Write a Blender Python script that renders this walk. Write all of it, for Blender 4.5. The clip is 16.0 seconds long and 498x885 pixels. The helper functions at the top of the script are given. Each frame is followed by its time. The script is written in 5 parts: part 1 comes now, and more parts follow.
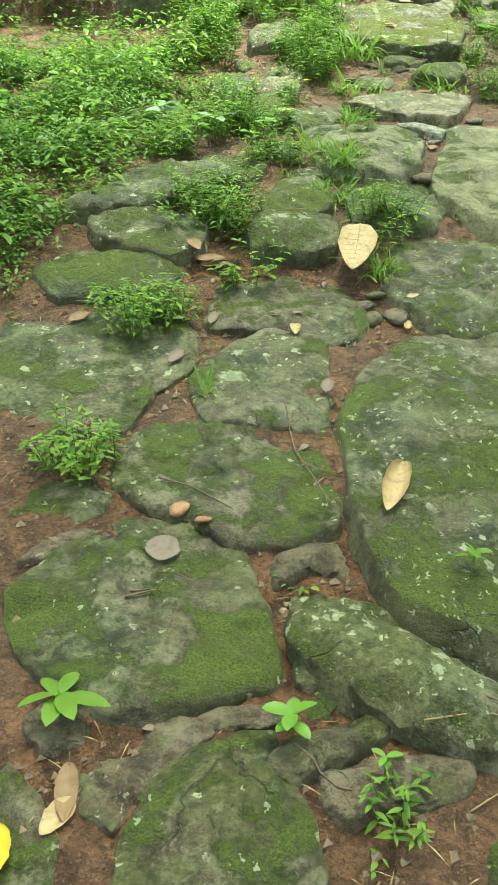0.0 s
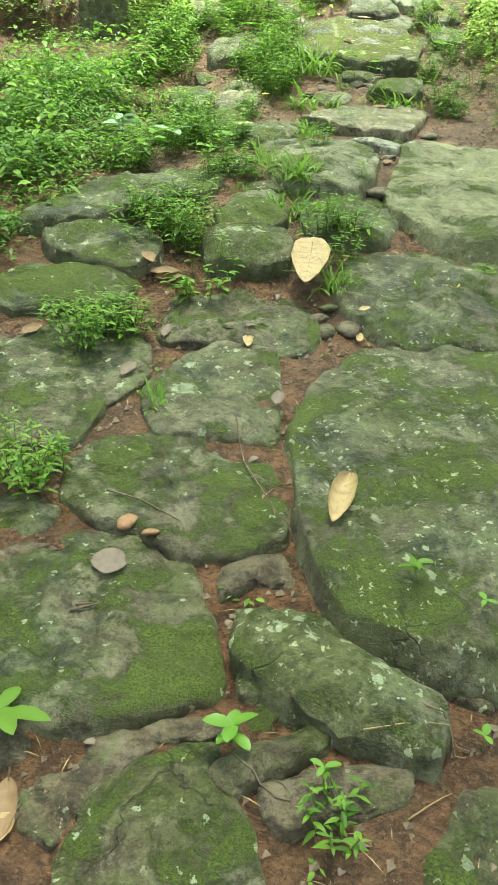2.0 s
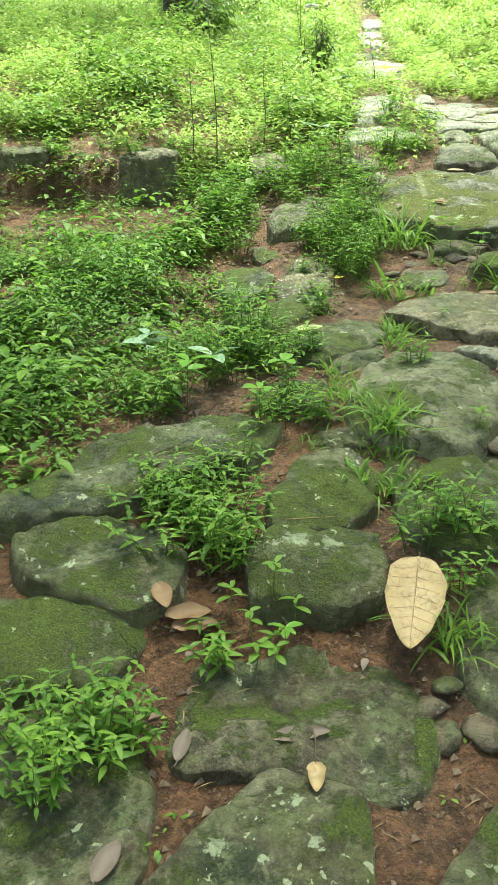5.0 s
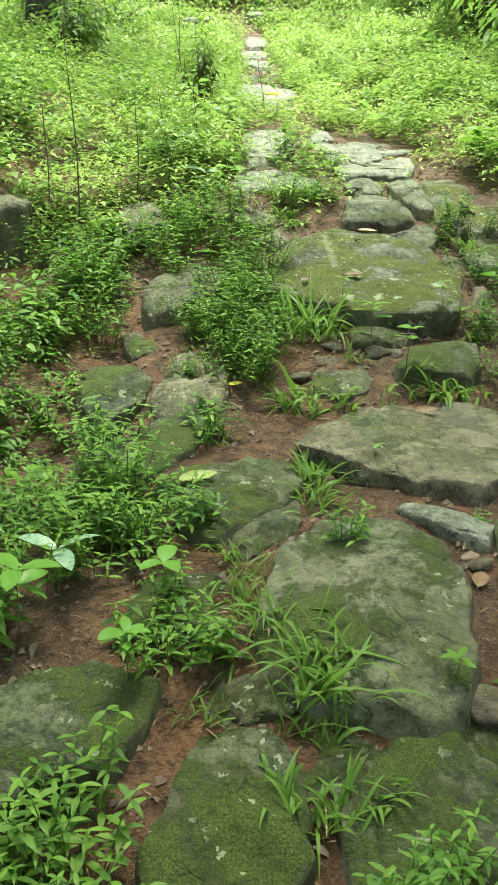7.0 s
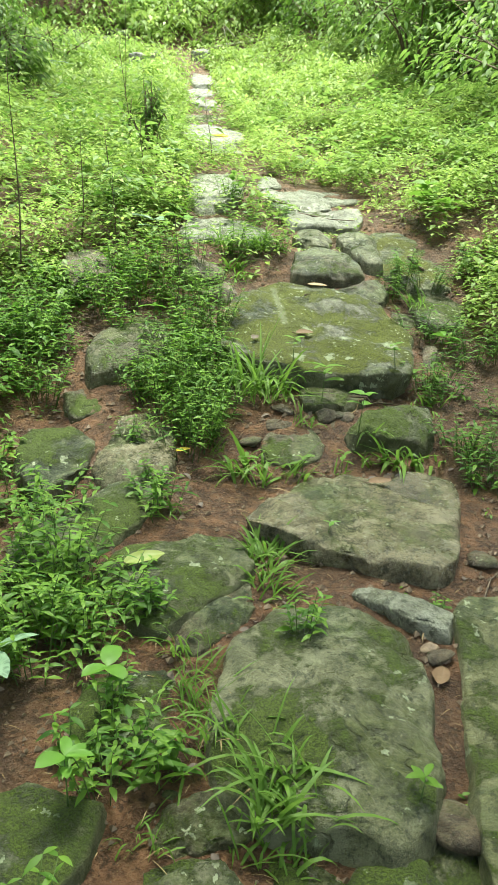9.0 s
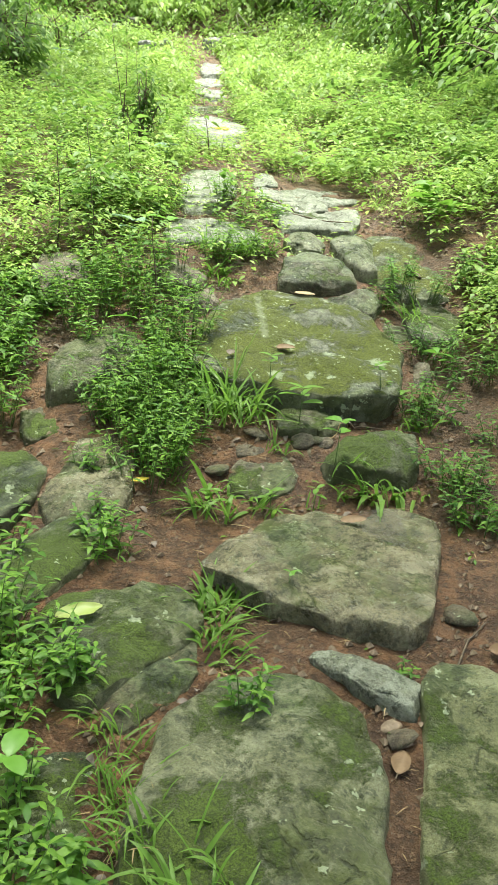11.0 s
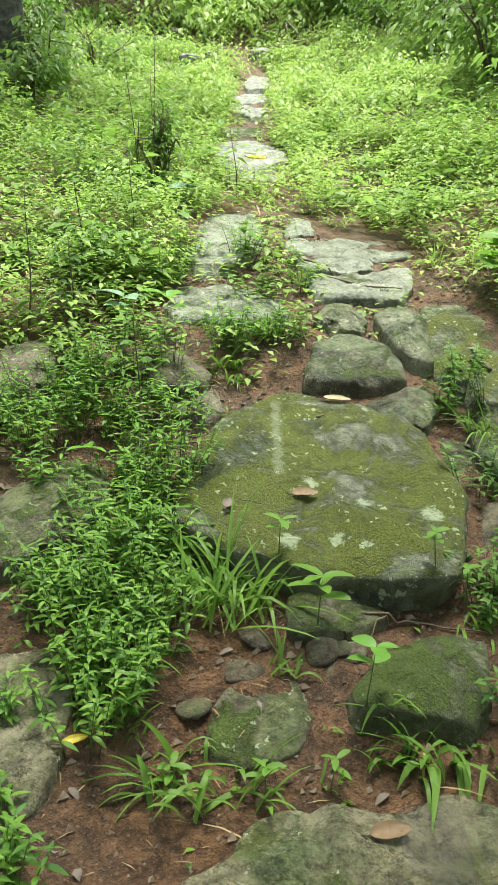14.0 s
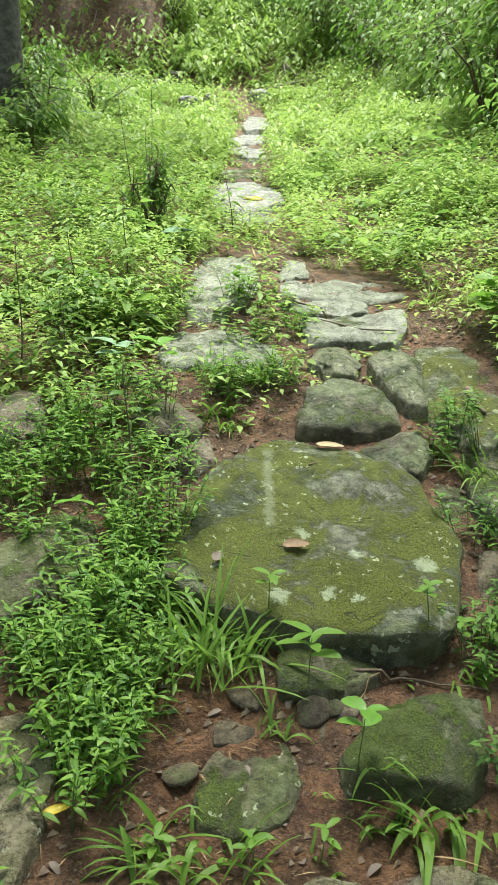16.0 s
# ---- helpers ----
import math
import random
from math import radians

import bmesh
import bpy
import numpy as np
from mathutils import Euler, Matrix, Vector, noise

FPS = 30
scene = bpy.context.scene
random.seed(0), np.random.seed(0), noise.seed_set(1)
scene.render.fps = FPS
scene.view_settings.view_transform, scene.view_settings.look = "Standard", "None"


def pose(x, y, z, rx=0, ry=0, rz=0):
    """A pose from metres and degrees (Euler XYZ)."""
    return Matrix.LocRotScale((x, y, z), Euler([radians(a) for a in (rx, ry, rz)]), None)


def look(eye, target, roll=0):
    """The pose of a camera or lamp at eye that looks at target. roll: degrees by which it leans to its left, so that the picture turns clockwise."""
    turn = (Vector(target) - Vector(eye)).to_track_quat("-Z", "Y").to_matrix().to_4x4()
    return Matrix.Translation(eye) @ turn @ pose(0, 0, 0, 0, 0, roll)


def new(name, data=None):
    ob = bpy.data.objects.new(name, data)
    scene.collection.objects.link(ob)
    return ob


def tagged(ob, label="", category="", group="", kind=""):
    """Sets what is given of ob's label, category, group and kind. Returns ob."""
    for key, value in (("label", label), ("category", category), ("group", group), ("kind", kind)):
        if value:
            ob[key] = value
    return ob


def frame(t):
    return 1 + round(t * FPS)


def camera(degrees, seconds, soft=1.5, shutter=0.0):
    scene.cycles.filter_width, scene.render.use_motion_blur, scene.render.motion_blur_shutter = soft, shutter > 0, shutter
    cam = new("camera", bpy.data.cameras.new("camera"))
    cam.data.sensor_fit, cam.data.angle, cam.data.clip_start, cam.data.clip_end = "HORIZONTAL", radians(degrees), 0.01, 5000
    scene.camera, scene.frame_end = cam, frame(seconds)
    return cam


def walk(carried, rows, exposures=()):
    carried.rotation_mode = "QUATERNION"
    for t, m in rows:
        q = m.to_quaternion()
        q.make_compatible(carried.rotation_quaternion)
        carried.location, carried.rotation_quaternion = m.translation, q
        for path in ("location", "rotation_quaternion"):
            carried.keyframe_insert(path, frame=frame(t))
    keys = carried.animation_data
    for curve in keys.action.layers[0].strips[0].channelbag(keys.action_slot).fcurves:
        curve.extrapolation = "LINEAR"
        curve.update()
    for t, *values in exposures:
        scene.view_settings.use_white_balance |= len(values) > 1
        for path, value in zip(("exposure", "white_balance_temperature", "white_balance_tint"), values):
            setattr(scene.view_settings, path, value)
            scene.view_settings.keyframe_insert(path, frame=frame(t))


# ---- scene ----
cam = camera(31.9, 16.0, 1.1)
PATH = [
    (0, (-0.034, -0.111, 1.554), (-0.005, 1.7, 0.706), 1.2),
    (0.5, (-0.022, -0.124, 1.56), (0.059, 1.712, 0.771), 1.2),
    (1, (-0.018, -0.132, 1.558), (0.1, 1.705, 0.776), 1.7),
    (1.5, (0.003, -0.129, 1.565), (0.106, 1.7, 0.763), 1.6),
    (2, (0.023, -0.123, 1.568), (0.121, 1.696, 0.742), 1.9),
    (2.5, (0.0, 0.008, 1.561), (0.086, 1.86, 0.812), 1.9),
    (3, (-0.052, 0.294, 1.604), (0.005, 2.16, 0.886), 2.8),
    (3.2, (-0.095, 0.377, 1.666), (-0.02, 2.244, 0.953), 3.9),
    (5.3, (0.121, 1.432, 1.844), (0.037, 3.336, 1.236), -0.6),
    (5.5, (0.141, 1.524, 1.843), (0.117, 3.419, 1.202), -0.8),
    (6, (0.211, 1.831, 1.915), (0.277, 3.7, 1.206), -0.9),
    (6.5, (0.164, 2.032, 2.02), (0.282, 3.943, 1.444), 0.0),
    (7, (0.109, 2.384, 2.065), (0.294, 4.285, 1.471), 1.0),
    (7.5, (0.139, 2.513, 2.162), (0.462, 4.396, 1.57), 2.3),
    (8, (0.118, 2.564, 2.169), (0.444, 4.457, 1.614), 2.5),
    (8.5, (0.091, 2.543, 2.172), (0.417, 4.444, 1.641), 2.7),
    (10.8, (0.25, 2.756, 2.173), (0.539, 4.659, 1.631), 2.9),
    (11, (0.301, 2.809, 2.239), (0.586, 4.709, 1.684), 3.4),
    (11.5, (0.357, 2.93, 2.269), (0.616, 4.832, 1.706), 4.4),
    (12, (0.375, 3.177, 2.281), (0.606, 5.082, 1.716), 4.5),
    (12.5, (0.378, 3.331, 2.334), (0.616, 5.236, 1.775), 4.8),
    (13, (0.417, 3.467, 2.328), (0.641, 5.381, 1.793), 4.6),
    (13.5, (0.542, 3.733, 2.412), (0.734, 5.647, 1.864), 2.7),
    (14, (0.585, 3.837, 2.491), (0.734, 5.752, 1.937), 2.4),
    (14.5, (0.621, 3.898, 2.517), (0.767, 5.816, 1.969), 1.5),
    (15, (0.628, 3.909, 2.526), (0.771, 5.835, 2.006), 1.6),
    (15.5, (0.629, 3.895, 2.533), (0.76, 5.827, 2.033), 1.5),
    (16, (0.639, 3.88, 2.537), (0.771, 5.816, 2.055), 1.5),
]
walk(cam, [(t, look(eye, target, roll)) for t, eye, target, roll in PATH], [(0, 1.90, 6700, -10), (3.2, 1.88, 6550, -8), (5.5, 1.46, 6450, -5), (7, 1.28, 6450, -6), (8, 1.30, 6400, -4), (12.5, 1.38, 6300, -1), (14, 1.14, 6250, 1), (16, 1.08, 6150, 4)])

# ---- light ----
world = bpy.data.worlds.new("sky")
scene.world = world
world.use_nodes = True
wn = world.node_tree.nodes
sky = wn.new("ShaderNodeTexSky")
sky.sky_type, sky.sun_disc = "NISHITA", False
sky.sun_elevation, sky.sun_rotation = radians(77), radians(22)
sky.dust_density, sky.air_density, sky.ozone_density = 4.0, 1.0, 0.6
wn["Background"].inputs["Strength"].default_value = 0.115
haze = wn.new("ShaderNodeHueSaturation")
haze.inputs["Saturation"].default_value = 0.45
world.node_tree.links.new(sky.outputs[0], haze.inputs["Color"])
world.node_tree.links.new(haze.outputs[0], wn["Background"].inputs["Color"])
sun = new("sun", bpy.data.lights.new("sun", "SUN"))
sun.data.energy, sun.data.angle, sun.data.color = 5.0, radians(25), (1.0, 0.95, 0.82)
sun.matrix_world = look((2, 5, 25), (0, 0, 0))


# ---- materials ----
def nodes_of(name):
    mat = bpy.data.materials.new(name)
    mat.use_nodes = True
    nt = mat.node_tree
    return mat, nt, nt.nodes["Principled BSDF"]


def add(nt, kind, **values):
    n = nt.nodes.new(kind)
    for key, v in values.items():
        n.inputs[key.replace("_", " ")].default_value = v
    return n


def math_node(nt, op, a, b):
    n = nt.nodes.new("ShaderNodeMath")
    n.operation = op
    for i, v in enumerate((a, b)):
        if isinstance(v, (int, float)):
            n.inputs[i].default_value = v
        else:
            nt.links.new(v, n.inputs[i])
    return n.outputs[0]


def ramp(nt, fac, lo, hi, flip=False):
    n = nt.nodes.new("ShaderNodeMapRange")
    n.interpolation_type = "SMOOTHSTEP"
    n.inputs[1].default_value, n.inputs[2].default_value = lo, hi
    n.inputs[3].default_value, n.inputs[4].default_value = (1, 0) if flip else (0, 1)
    nt.links.new(fac, n.inputs[0])
    return n.outputs[0]


def blend(nt, fac, a, b):
    n = nt.nodes.new("ShaderNodeMix")
    n.data_type = "RGBA"
    for sock, v in ((n.inputs[0], fac), (n.inputs[6], a), (n.inputs[7], b)):
        if isinstance(v, (int, float)):
            sock.default_value = v
        elif isinstance(v, tuple):
            sock.default_value = (*v, 1)
        else:
            nt.links.new(v, sock)
    return n.outputs[2]


def noise_node(nt, vec, scale, detail=4.0, rough=0.55, warp=0.0):
    n = add(nt, "ShaderNodeTexNoise", Scale=scale, Detail=detail, Roughness=rough, Distortion=warp)
    nt.links.new(vec, n.inputs["Vector"])
    return n.outputs["Fac"]


def local_coords(nt, shift=True):
    co = nt.nodes.new("ShaderNodeTexCoord").outputs["Object"]
    if not shift:
        return co
    info = nt.nodes.new("ShaderNodeObjectInfo")
    mul = nt.nodes.new("ShaderNodeVectorMath")
    mul.operation = "MULTIPLY_ADD"
    nt.links.new(info.outputs["Random"], mul.inputs[0])
    mul.inputs[1].default_value = (37, 53, 71)
    nt.links.new(co, mul.inputs[2])
    return mul.outputs[0]


def bump_into(nt, bsdf, height, strength, distance):
    b = add(nt, "ShaderNodeBump", Strength=strength, Distance=distance)
    nt.links.new(height, b.inputs["Height"])
    nt.links.new(b.outputs[0], bsdf.inputs["Normal"])


def stone_material(name, pale, dark, algae, moss, lichen, rough, moss_colour=(0.080, 0.118, 0.009), rosettes=(), streaks=()):
    """Weathered damp sandstone: two tones, a green film of algae, ragged moss, fine cracks and pale crusts of lichen."""
    mat, nt, bsdf = nodes_of(name)
    co = local_coords(nt)

    def part_of(value, share):
        return math_node(nt, "MULTIPLY", value, share)

    up = nt.nodes.new("ShaderNodeSeparateXYZ")
    nt.links.new(nt.nodes.new("ShaderNodeNewGeometry").outputs["Normal"], up.inputs[0])
    top = ramp(nt, up.outputs["Z"], 0.25, 0.85)
    grain = noise_node(nt, co, 75, 6, 0.75)
    mid = noise_node(nt, co, 12, 8, 0.72, 0.25)
    big = noise_node(nt, co, 3.2, 8, 0.7, 0.3)
    # bare rock with grit and damp stains
    col = blend(nt, ramp(nt, mid, 0.40, 0.60), dark, pale)
    speck = noise_node(nt, co, 140, 4, 0.75)
    col = blend(nt, part_of(ramp(nt, speck, 0.52, 0.62), 0.55), col, tuple(c * 0.4 for c in dark))
    col = blend(nt, part_of(ramp(nt, speck, 0.44, 0.34), 0.5), col, tuple(min(1, c * 1.6) for c in pale))
    # algae: blue-green to olive, worn thin in places
    mottle = noise_node(nt, co, 7, 9, 0.76, 0.3)
    hue = noise_node(nt, co, 2.1, 5, 0.65, 0.4)
    film = blend(nt, ramp(nt, mottle, 0.42, 0.58), (0.016, 0.027, 0.008), (0.122, 0.148, 0.062))
    film = blend(nt, part_of(ramp(nt, hue, 0.42, 0.58), 0.75), film, (0.082, 0.092, 0.018))
    film = blend(nt, part_of(ramp(nt, grain, 0.50, 0.66), 0.6), film, (0.010, 0.019, 0.008))
    film = blend(nt, part_of(ramp(nt, grain, 0.48, 0.32), 0.6), film, (0.19, 0.21, 0.12))
    amount = math_node(nt, "MULTIPLY", ramp(nt, math_node(nt, "ADD", big, part_of(mid, 0.45)), 0.95 - 0.62 * algae, 1.12 - 0.62 * algae), math_node(nt, "ADD", part_of(top, 0.5), 0.45))
    col = blend(nt, amount, col, film)
    # pale dry scuffs
    scuff = noise_node(nt, co, 5.2, 9, 0.78, 0.15)
    col = blend(nt, part_of(ramp(nt, scuff, 0.52, 0.60), 0.6), col, tuple(min(1.0, 1.1 * c + 0.05) for c in pale))
    # dark pits and damp spots
    pits = noise_node(nt, co, 30, 7, 0.78, 0.2)
    col = blend(nt, part_of(ramp(nt, pits, 0.53, 0.60), 0.62), col, (0.014, 0.020, 0.007))
    col = blend(nt, part_of(ramp(nt, pits, 0.45, 0.39), 0.35), col, (0.21, 0.225, 0.125))
    # moss cushions with ragged rims
    fuzz = noise_node(nt, co, 190, 3, 0.75)
    patch = math_node(nt, "ADD", noise_node(nt, co, 4.2, 9, 0.72, 0.3), part_of(math_node(nt, "SUBTRACT", fuzz, 0.5), 0.12))
    cushion = math_node(nt, "MULTIPLY", ramp(nt, patch, 0.705 - 0.5 * moss, 0.775 - 0.5 * moss), math_node(nt, "ADD", part_of(top, 0.7), 0.25))
    green = blend(nt, ramp(nt, fuzz, 0.36, 0.62), tuple(c * 0.35 for c in moss_colour), tuple(c * 1.15 for c in moss_colour))
    green = blend(nt, part_of(ramp(nt, mid, 0.44, 0.6), 0.5), green, tuple(c * 0.45 for c in moss_colour))
    col = blend(nt, cushion, col, green)
    # lichen crusts of two sizes
    ragged = nt.nodes.new("ShaderNodeVectorMath")
    ragged.operation = "MULTIPLY_ADD"
    wob = add(nt, "ShaderNodeTexNoise", Scale=60.0, Detail=5.0)
    nt.links.new(co, wob.inputs["Vector"])
    nt.links.new(wob.outputs["Color"], ragged.inputs[0])
    ragged.inputs[1].default_value = (0.045, 0.045, 0.045)
    nt.links.new(co, ragged.inputs[2])
    for scale, share, reach, strength in ((20.0, 0.6, 0.32, 0.75), (48.0, 0.95, 0.40, 0.75)):
        cells = add(nt, "ShaderNodeTexVoronoi", Scale=scale, Randomness=1.0)
        nt.links.new(ragged.outputs[0], cells.inputs["Vector"])
        sizes = nt.nodes.new("ShaderNodeSeparateColor")
        nt.links.new(cells.outputs["Color"], sizes.inputs[0])
        wide = part_of(ramp(nt, sizes.outputs[0], 1.0 - share * lichen, 1.0), reach)
        crust = math_node(nt, "MULTIPLY", ramp(nt, math_node(nt, "SUBTRACT", wide, cells.outputs["Distance"]), 0.0, 0.05), ramp(nt, big, 0.40, 0.54))
        col = blend(nt, part_of(crust, strength), col, (0.40, 0.45, 0.30))
    if rosettes or streaks:
        place = nt.nodes.new("ShaderNodeSeparateXYZ")
        nt.links.new(nt.nodes.new("ShaderNodeNewGeometry").outputs["Position"], place.inputs[0])
        torn = part_of(math_node(nt, "SUBTRACT", noise_node(nt, co, 42, 5, 0.75), 0.5), 0.11)
        for x, y, size in rosettes:
            dx, dy = math_node(nt, "SUBTRACT", place.outputs[0], x), math_node(nt, "SUBTRACT", place.outputs[1], y)
            away = math_node(nt, "SQRT", math_node(nt, "ADD", math_node(nt, "MULTIPLY", dx, dx), math_node(nt, "MULTIPLY", dy, dy)), 0.0)
            col = blend(nt, part_of(ramp(nt, math_node(nt, "ADD", away, torn), size * 0.5, size * 1.05, True), 0.75), col, (0.36, 0.41, 0.27))
        for x0, y0, x1, y1, size in streaks:
            lean = (x1 - x0) / (y1 - y0)
            off = math_node(nt, "SUBTRACT", math_node(nt, "SUBTRACT", place.outputs[0], x0), part_of(math_node(nt, "SUBTRACT", place.outputs[1], y0), lean))
            near = ramp(nt, math_node(nt, "ADD", math_node(nt, "ABSOLUTE", off, 0.0), part_of(torn, 0.7)), size * 0.4, size * 1.3, True)
            span = math_node(nt, "MULTIPLY", ramp(nt, place.outputs[1], y0 - 0.02, y0 + 0.03), ramp(nt, place.outputs[1], y1 - 0.03, y1 + 0.02, True))
            col = blend(nt, part_of(math_node(nt, "MULTIPLY", near, span), 0.45), col, (0.26, 0.28, 0.19))
    # fine cracks
    seams = add(nt, "ShaderNodeTexVoronoi", Scale=2.6, Randomness=1.0)
    seams.feature = "DISTANCE_TO_EDGE"
    bent = nt.nodes.new("ShaderNodeVectorMath")
    bent.operation = "MULTIPLY_ADD"
    sway = add(nt, "ShaderNodeTexNoise", Scale=5.0, Detail=6.0)
    nt.links.new(co, sway.inputs["Vector"])
    nt.links.new(sway.outputs["Color"], bent.inputs[0])
    bent.inputs[1].default_value = (0.35, 0.35, 0.35)
    nt.links.new(co, bent.inputs[2])
    nt.links.new(bent.outputs[0], seams.inputs["Vector"])
    crack = math_node(nt, "MULTIPLY", ramp(nt, seams.outputs["Distance"], 0.004, 0.016, True), ramp(nt, hue, 0.56, 0.61))
    col = blend(nt, part_of(crack, 0.5), col, (0.014, 0.016, 0.008))
    nt.links.new(col, bsdf.inputs["Base Color"])
    wet = nt.nodes.new("ShaderNodeMapRange")
    wet.inputs[1].default_value, wet.inputs[2].default_value = 0.36, 0.64
    wet.inputs[3].default_value, wet.inputs[4].default_value = max(0.12, rough - 0.24), min(1.0, rough + 0.10)
    nt.links.new(mottle, wet.inputs[0])
    nt.links.new(math_node(nt, "MAXIMUM", wet.outputs[0], part_of(cushion, 0.9)), bsdf.inputs["Roughness"])
    bsdf.inputs["Specular IOR Level"].default_value = 0.5
    height = math_node(nt, "ADD", part_of(mid, 1.2), math_node(nt, "ADD", part_of(grain, 0.55), part_of(math_node(nt, "MULTIPLY", cushion, fuzz), 0.45)))
    height = math_node(nt, "SUBTRACT", math_node(nt, "ADD", height, part_of(cushion, 0.25)), part_of(crack, 0.4))
    bump_into(nt, bsdf, height, 0.9, 0.020)
    return mat


STONE = {
    "n": stone_material("stone_with_algae", (0.148, 0.132, 0.074), (0.055, 0.042, 0.025), 0.54, 0.44, 0.22, 0.56),
    "l": stone_material("stone_with_lichen", (0.158, 0.148, 0.087), (0.064, 0.056, 0.031), 0.52, 0.46, 0.60, 0.58),
    "b": stone_material("bare_brown_stone", (0.148, 0.115, 0.071), (0.055, 0.039, 0.025), 0.40, 0.22, 0.10, 0.6),
    "m": stone_material("mossy_stone", (0.123, 0.115, 0.065), (0.048, 0.039, 0.022), 0.70, 0.52, 0.16, 0.68),
    "g": stone_material("grey_green_stone", (0.205, 0.205, 0.118), (0.088, 0.092, 0.048), 0.46, 0.40, 0.14, 0.46),
    "y": stone_material("pale_olive_slab", (0.215, 0.215, 0.105), (0.12, 0.125, 0.052), 0.42, 0.34, 0.2, 0.5),
    "w": stone_material("wet_stone", (0.245, 0.215, 0.135), (0.10, 0.088, 0.052), 0.42, 0.20, 0.12, 0.26),
    "q": stone_material("pale_grey_slab", (0.27, 0.28, 0.22), (0.15, 0.155, 0.11), 0.28, 0.22, 0.2, 0.42),
    "x": stone_material("thick_moss_stone", (0.158, 0.158, 0.104), (0.057, 0.057, 0.035), 0.66, 0.52, 0.42, 0.8, (0.115, 0.13, 0.008)),
    "p": stone_material("pale_bare_stone", (0.280, 0.280, 0.246), (0.127, 0.127, 0.105), 0.22, 0.22, 0.05, 0.55),
    "oblong": stone_material("lichen_rosette_stone", (0.158, 0.148, 0.087), (0.064, 0.056, 0.031), 0.64, 0.36, 0.5, 0.62, rosettes=((0.18, 1.43, 0.022), (0.23, 1.45, 0.016), (0.25, 1.39, 0.012), (0.39, 1.31, 0.016), (0.37, 1.26, 0.012))),
    "spotted": stone_material("lichen_spot_stone", (0.158, 0.148, 0.087), (0.064, 0.056, 0.031), 0.50, 0.34, 0.4, 0.62, rosettes=((-0.05, 2.49, 0.045), (-0.03, 2.64, 0.022), (0.12, 2.75, 0.015))),
    "mound": stone_material("lichen_mound_stone", (0.123, 0.115, 0.065), (0.048, 0.039, 0.022), 0.70, 0.50, 0.3, 0.68, rosettes=((0.22, 3.35, 0.03), (0.13, 3.37, 0.035), (0.07, 3.36, 0.015))),
    "great": stone_material("streaked_moss_stone", (0.167, 0.167, 0.115), (0.057, 0.057, 0.035), 0.50, 0.57, 0.35, 0.6, (0.105, 0.125, 0.004), ((1.12, 6.24, 0.03), (0.88, 6.08, 0.035), (1.02, 6.10, 0.022), (1.32, 6.21, 0.04), (0.98, 6.36, 0.025), (1.10, 6.06, 0.022)), ((0.88, 6.38, 0.91, 6.88, 0.018),)),
}
STONE_LABEL = {
    "oblong": "long narrow stone with crusty white lichen rosettes",
    "spotted": "small angular slab with a patch of white lichen",
    "mound": "rounded dark mossy stone with pale lichen crusts",
    "great": "huge sloping slab thick with yellow-green moss and a pale streak",
    "n": "dark sandstone paving slab filmed with green algae, set in earth",
    "l": "green sandstone slab spotted with pale lichen, set in earth",
    "b": "bare brown sandstone block bedded in red earth",
    "m": "rounded stone with a dark green moss cover",
    "g": "grey-green weathered flat sandstone slab in the path",
    "y": "broad flat pale olive sandstone slab beside the red earth",
    "w": "wet tan sandstone slab with a shining damp top",
    "x": "large slab thickly overgrown with bright yellow-green moss",
    "q": "pale grey weathered flat slab bedded in the path",
    "p": "pale worn step stone in the grassy path",
}


def earth_material():
    mat, nt, bsdf = nodes_of("red_earth")
    co = local_coords(nt, False)
    big, mid, fine = noise_node(nt, co, 1.7, 5, 0.6, 0.5), noise_node(nt, co, 14, 6, 0.7, 0.5), noise_node(nt, co, 90, 5, 0.7)
    col = blend(nt, ramp(nt, mid, 0.34, 0.68), (0.060, 0.027, 0.013), (0.28, 0.142, 0.072))
    col = blend(nt, math_node(nt, "MULTIPLY", ramp(nt, big, 0.45, 0.65), 0.6), col, (0.095, 0.055, 0.030))
    col = blend(nt, math_node(nt, "MULTIPLY", ramp(nt, fine, 0.52, 0.66), 0.6), col, (0.29, 0.18, 0.10))
    col = blend(nt, math_node(nt, "MULTIPLY", ramp(nt, noise_node(nt, co, 45, 4, 0.7, 1.0), 0.52, 0.62), 0.7), col, (0.045, 0.025, 0.013))
    nt.links.new(col, bsdf.inputs["Base Color"])
    rough = nt.nodes.new("ShaderNodeMapRange")
    rough.inputs[3].default_value, rough.inputs[4].default_value = 0.25, 0.85
    nt.links.new(big, rough.inputs[0])
    nt.links.new(rough.outputs[0], bsdf.inputs["Roughness"])
    height = math_node(nt, "ADD", math_node(nt, "MULTIPLY", mid, 1.5), fine)
    bump_into(nt, bsdf, height, 1.0, 0.03)
    return mat


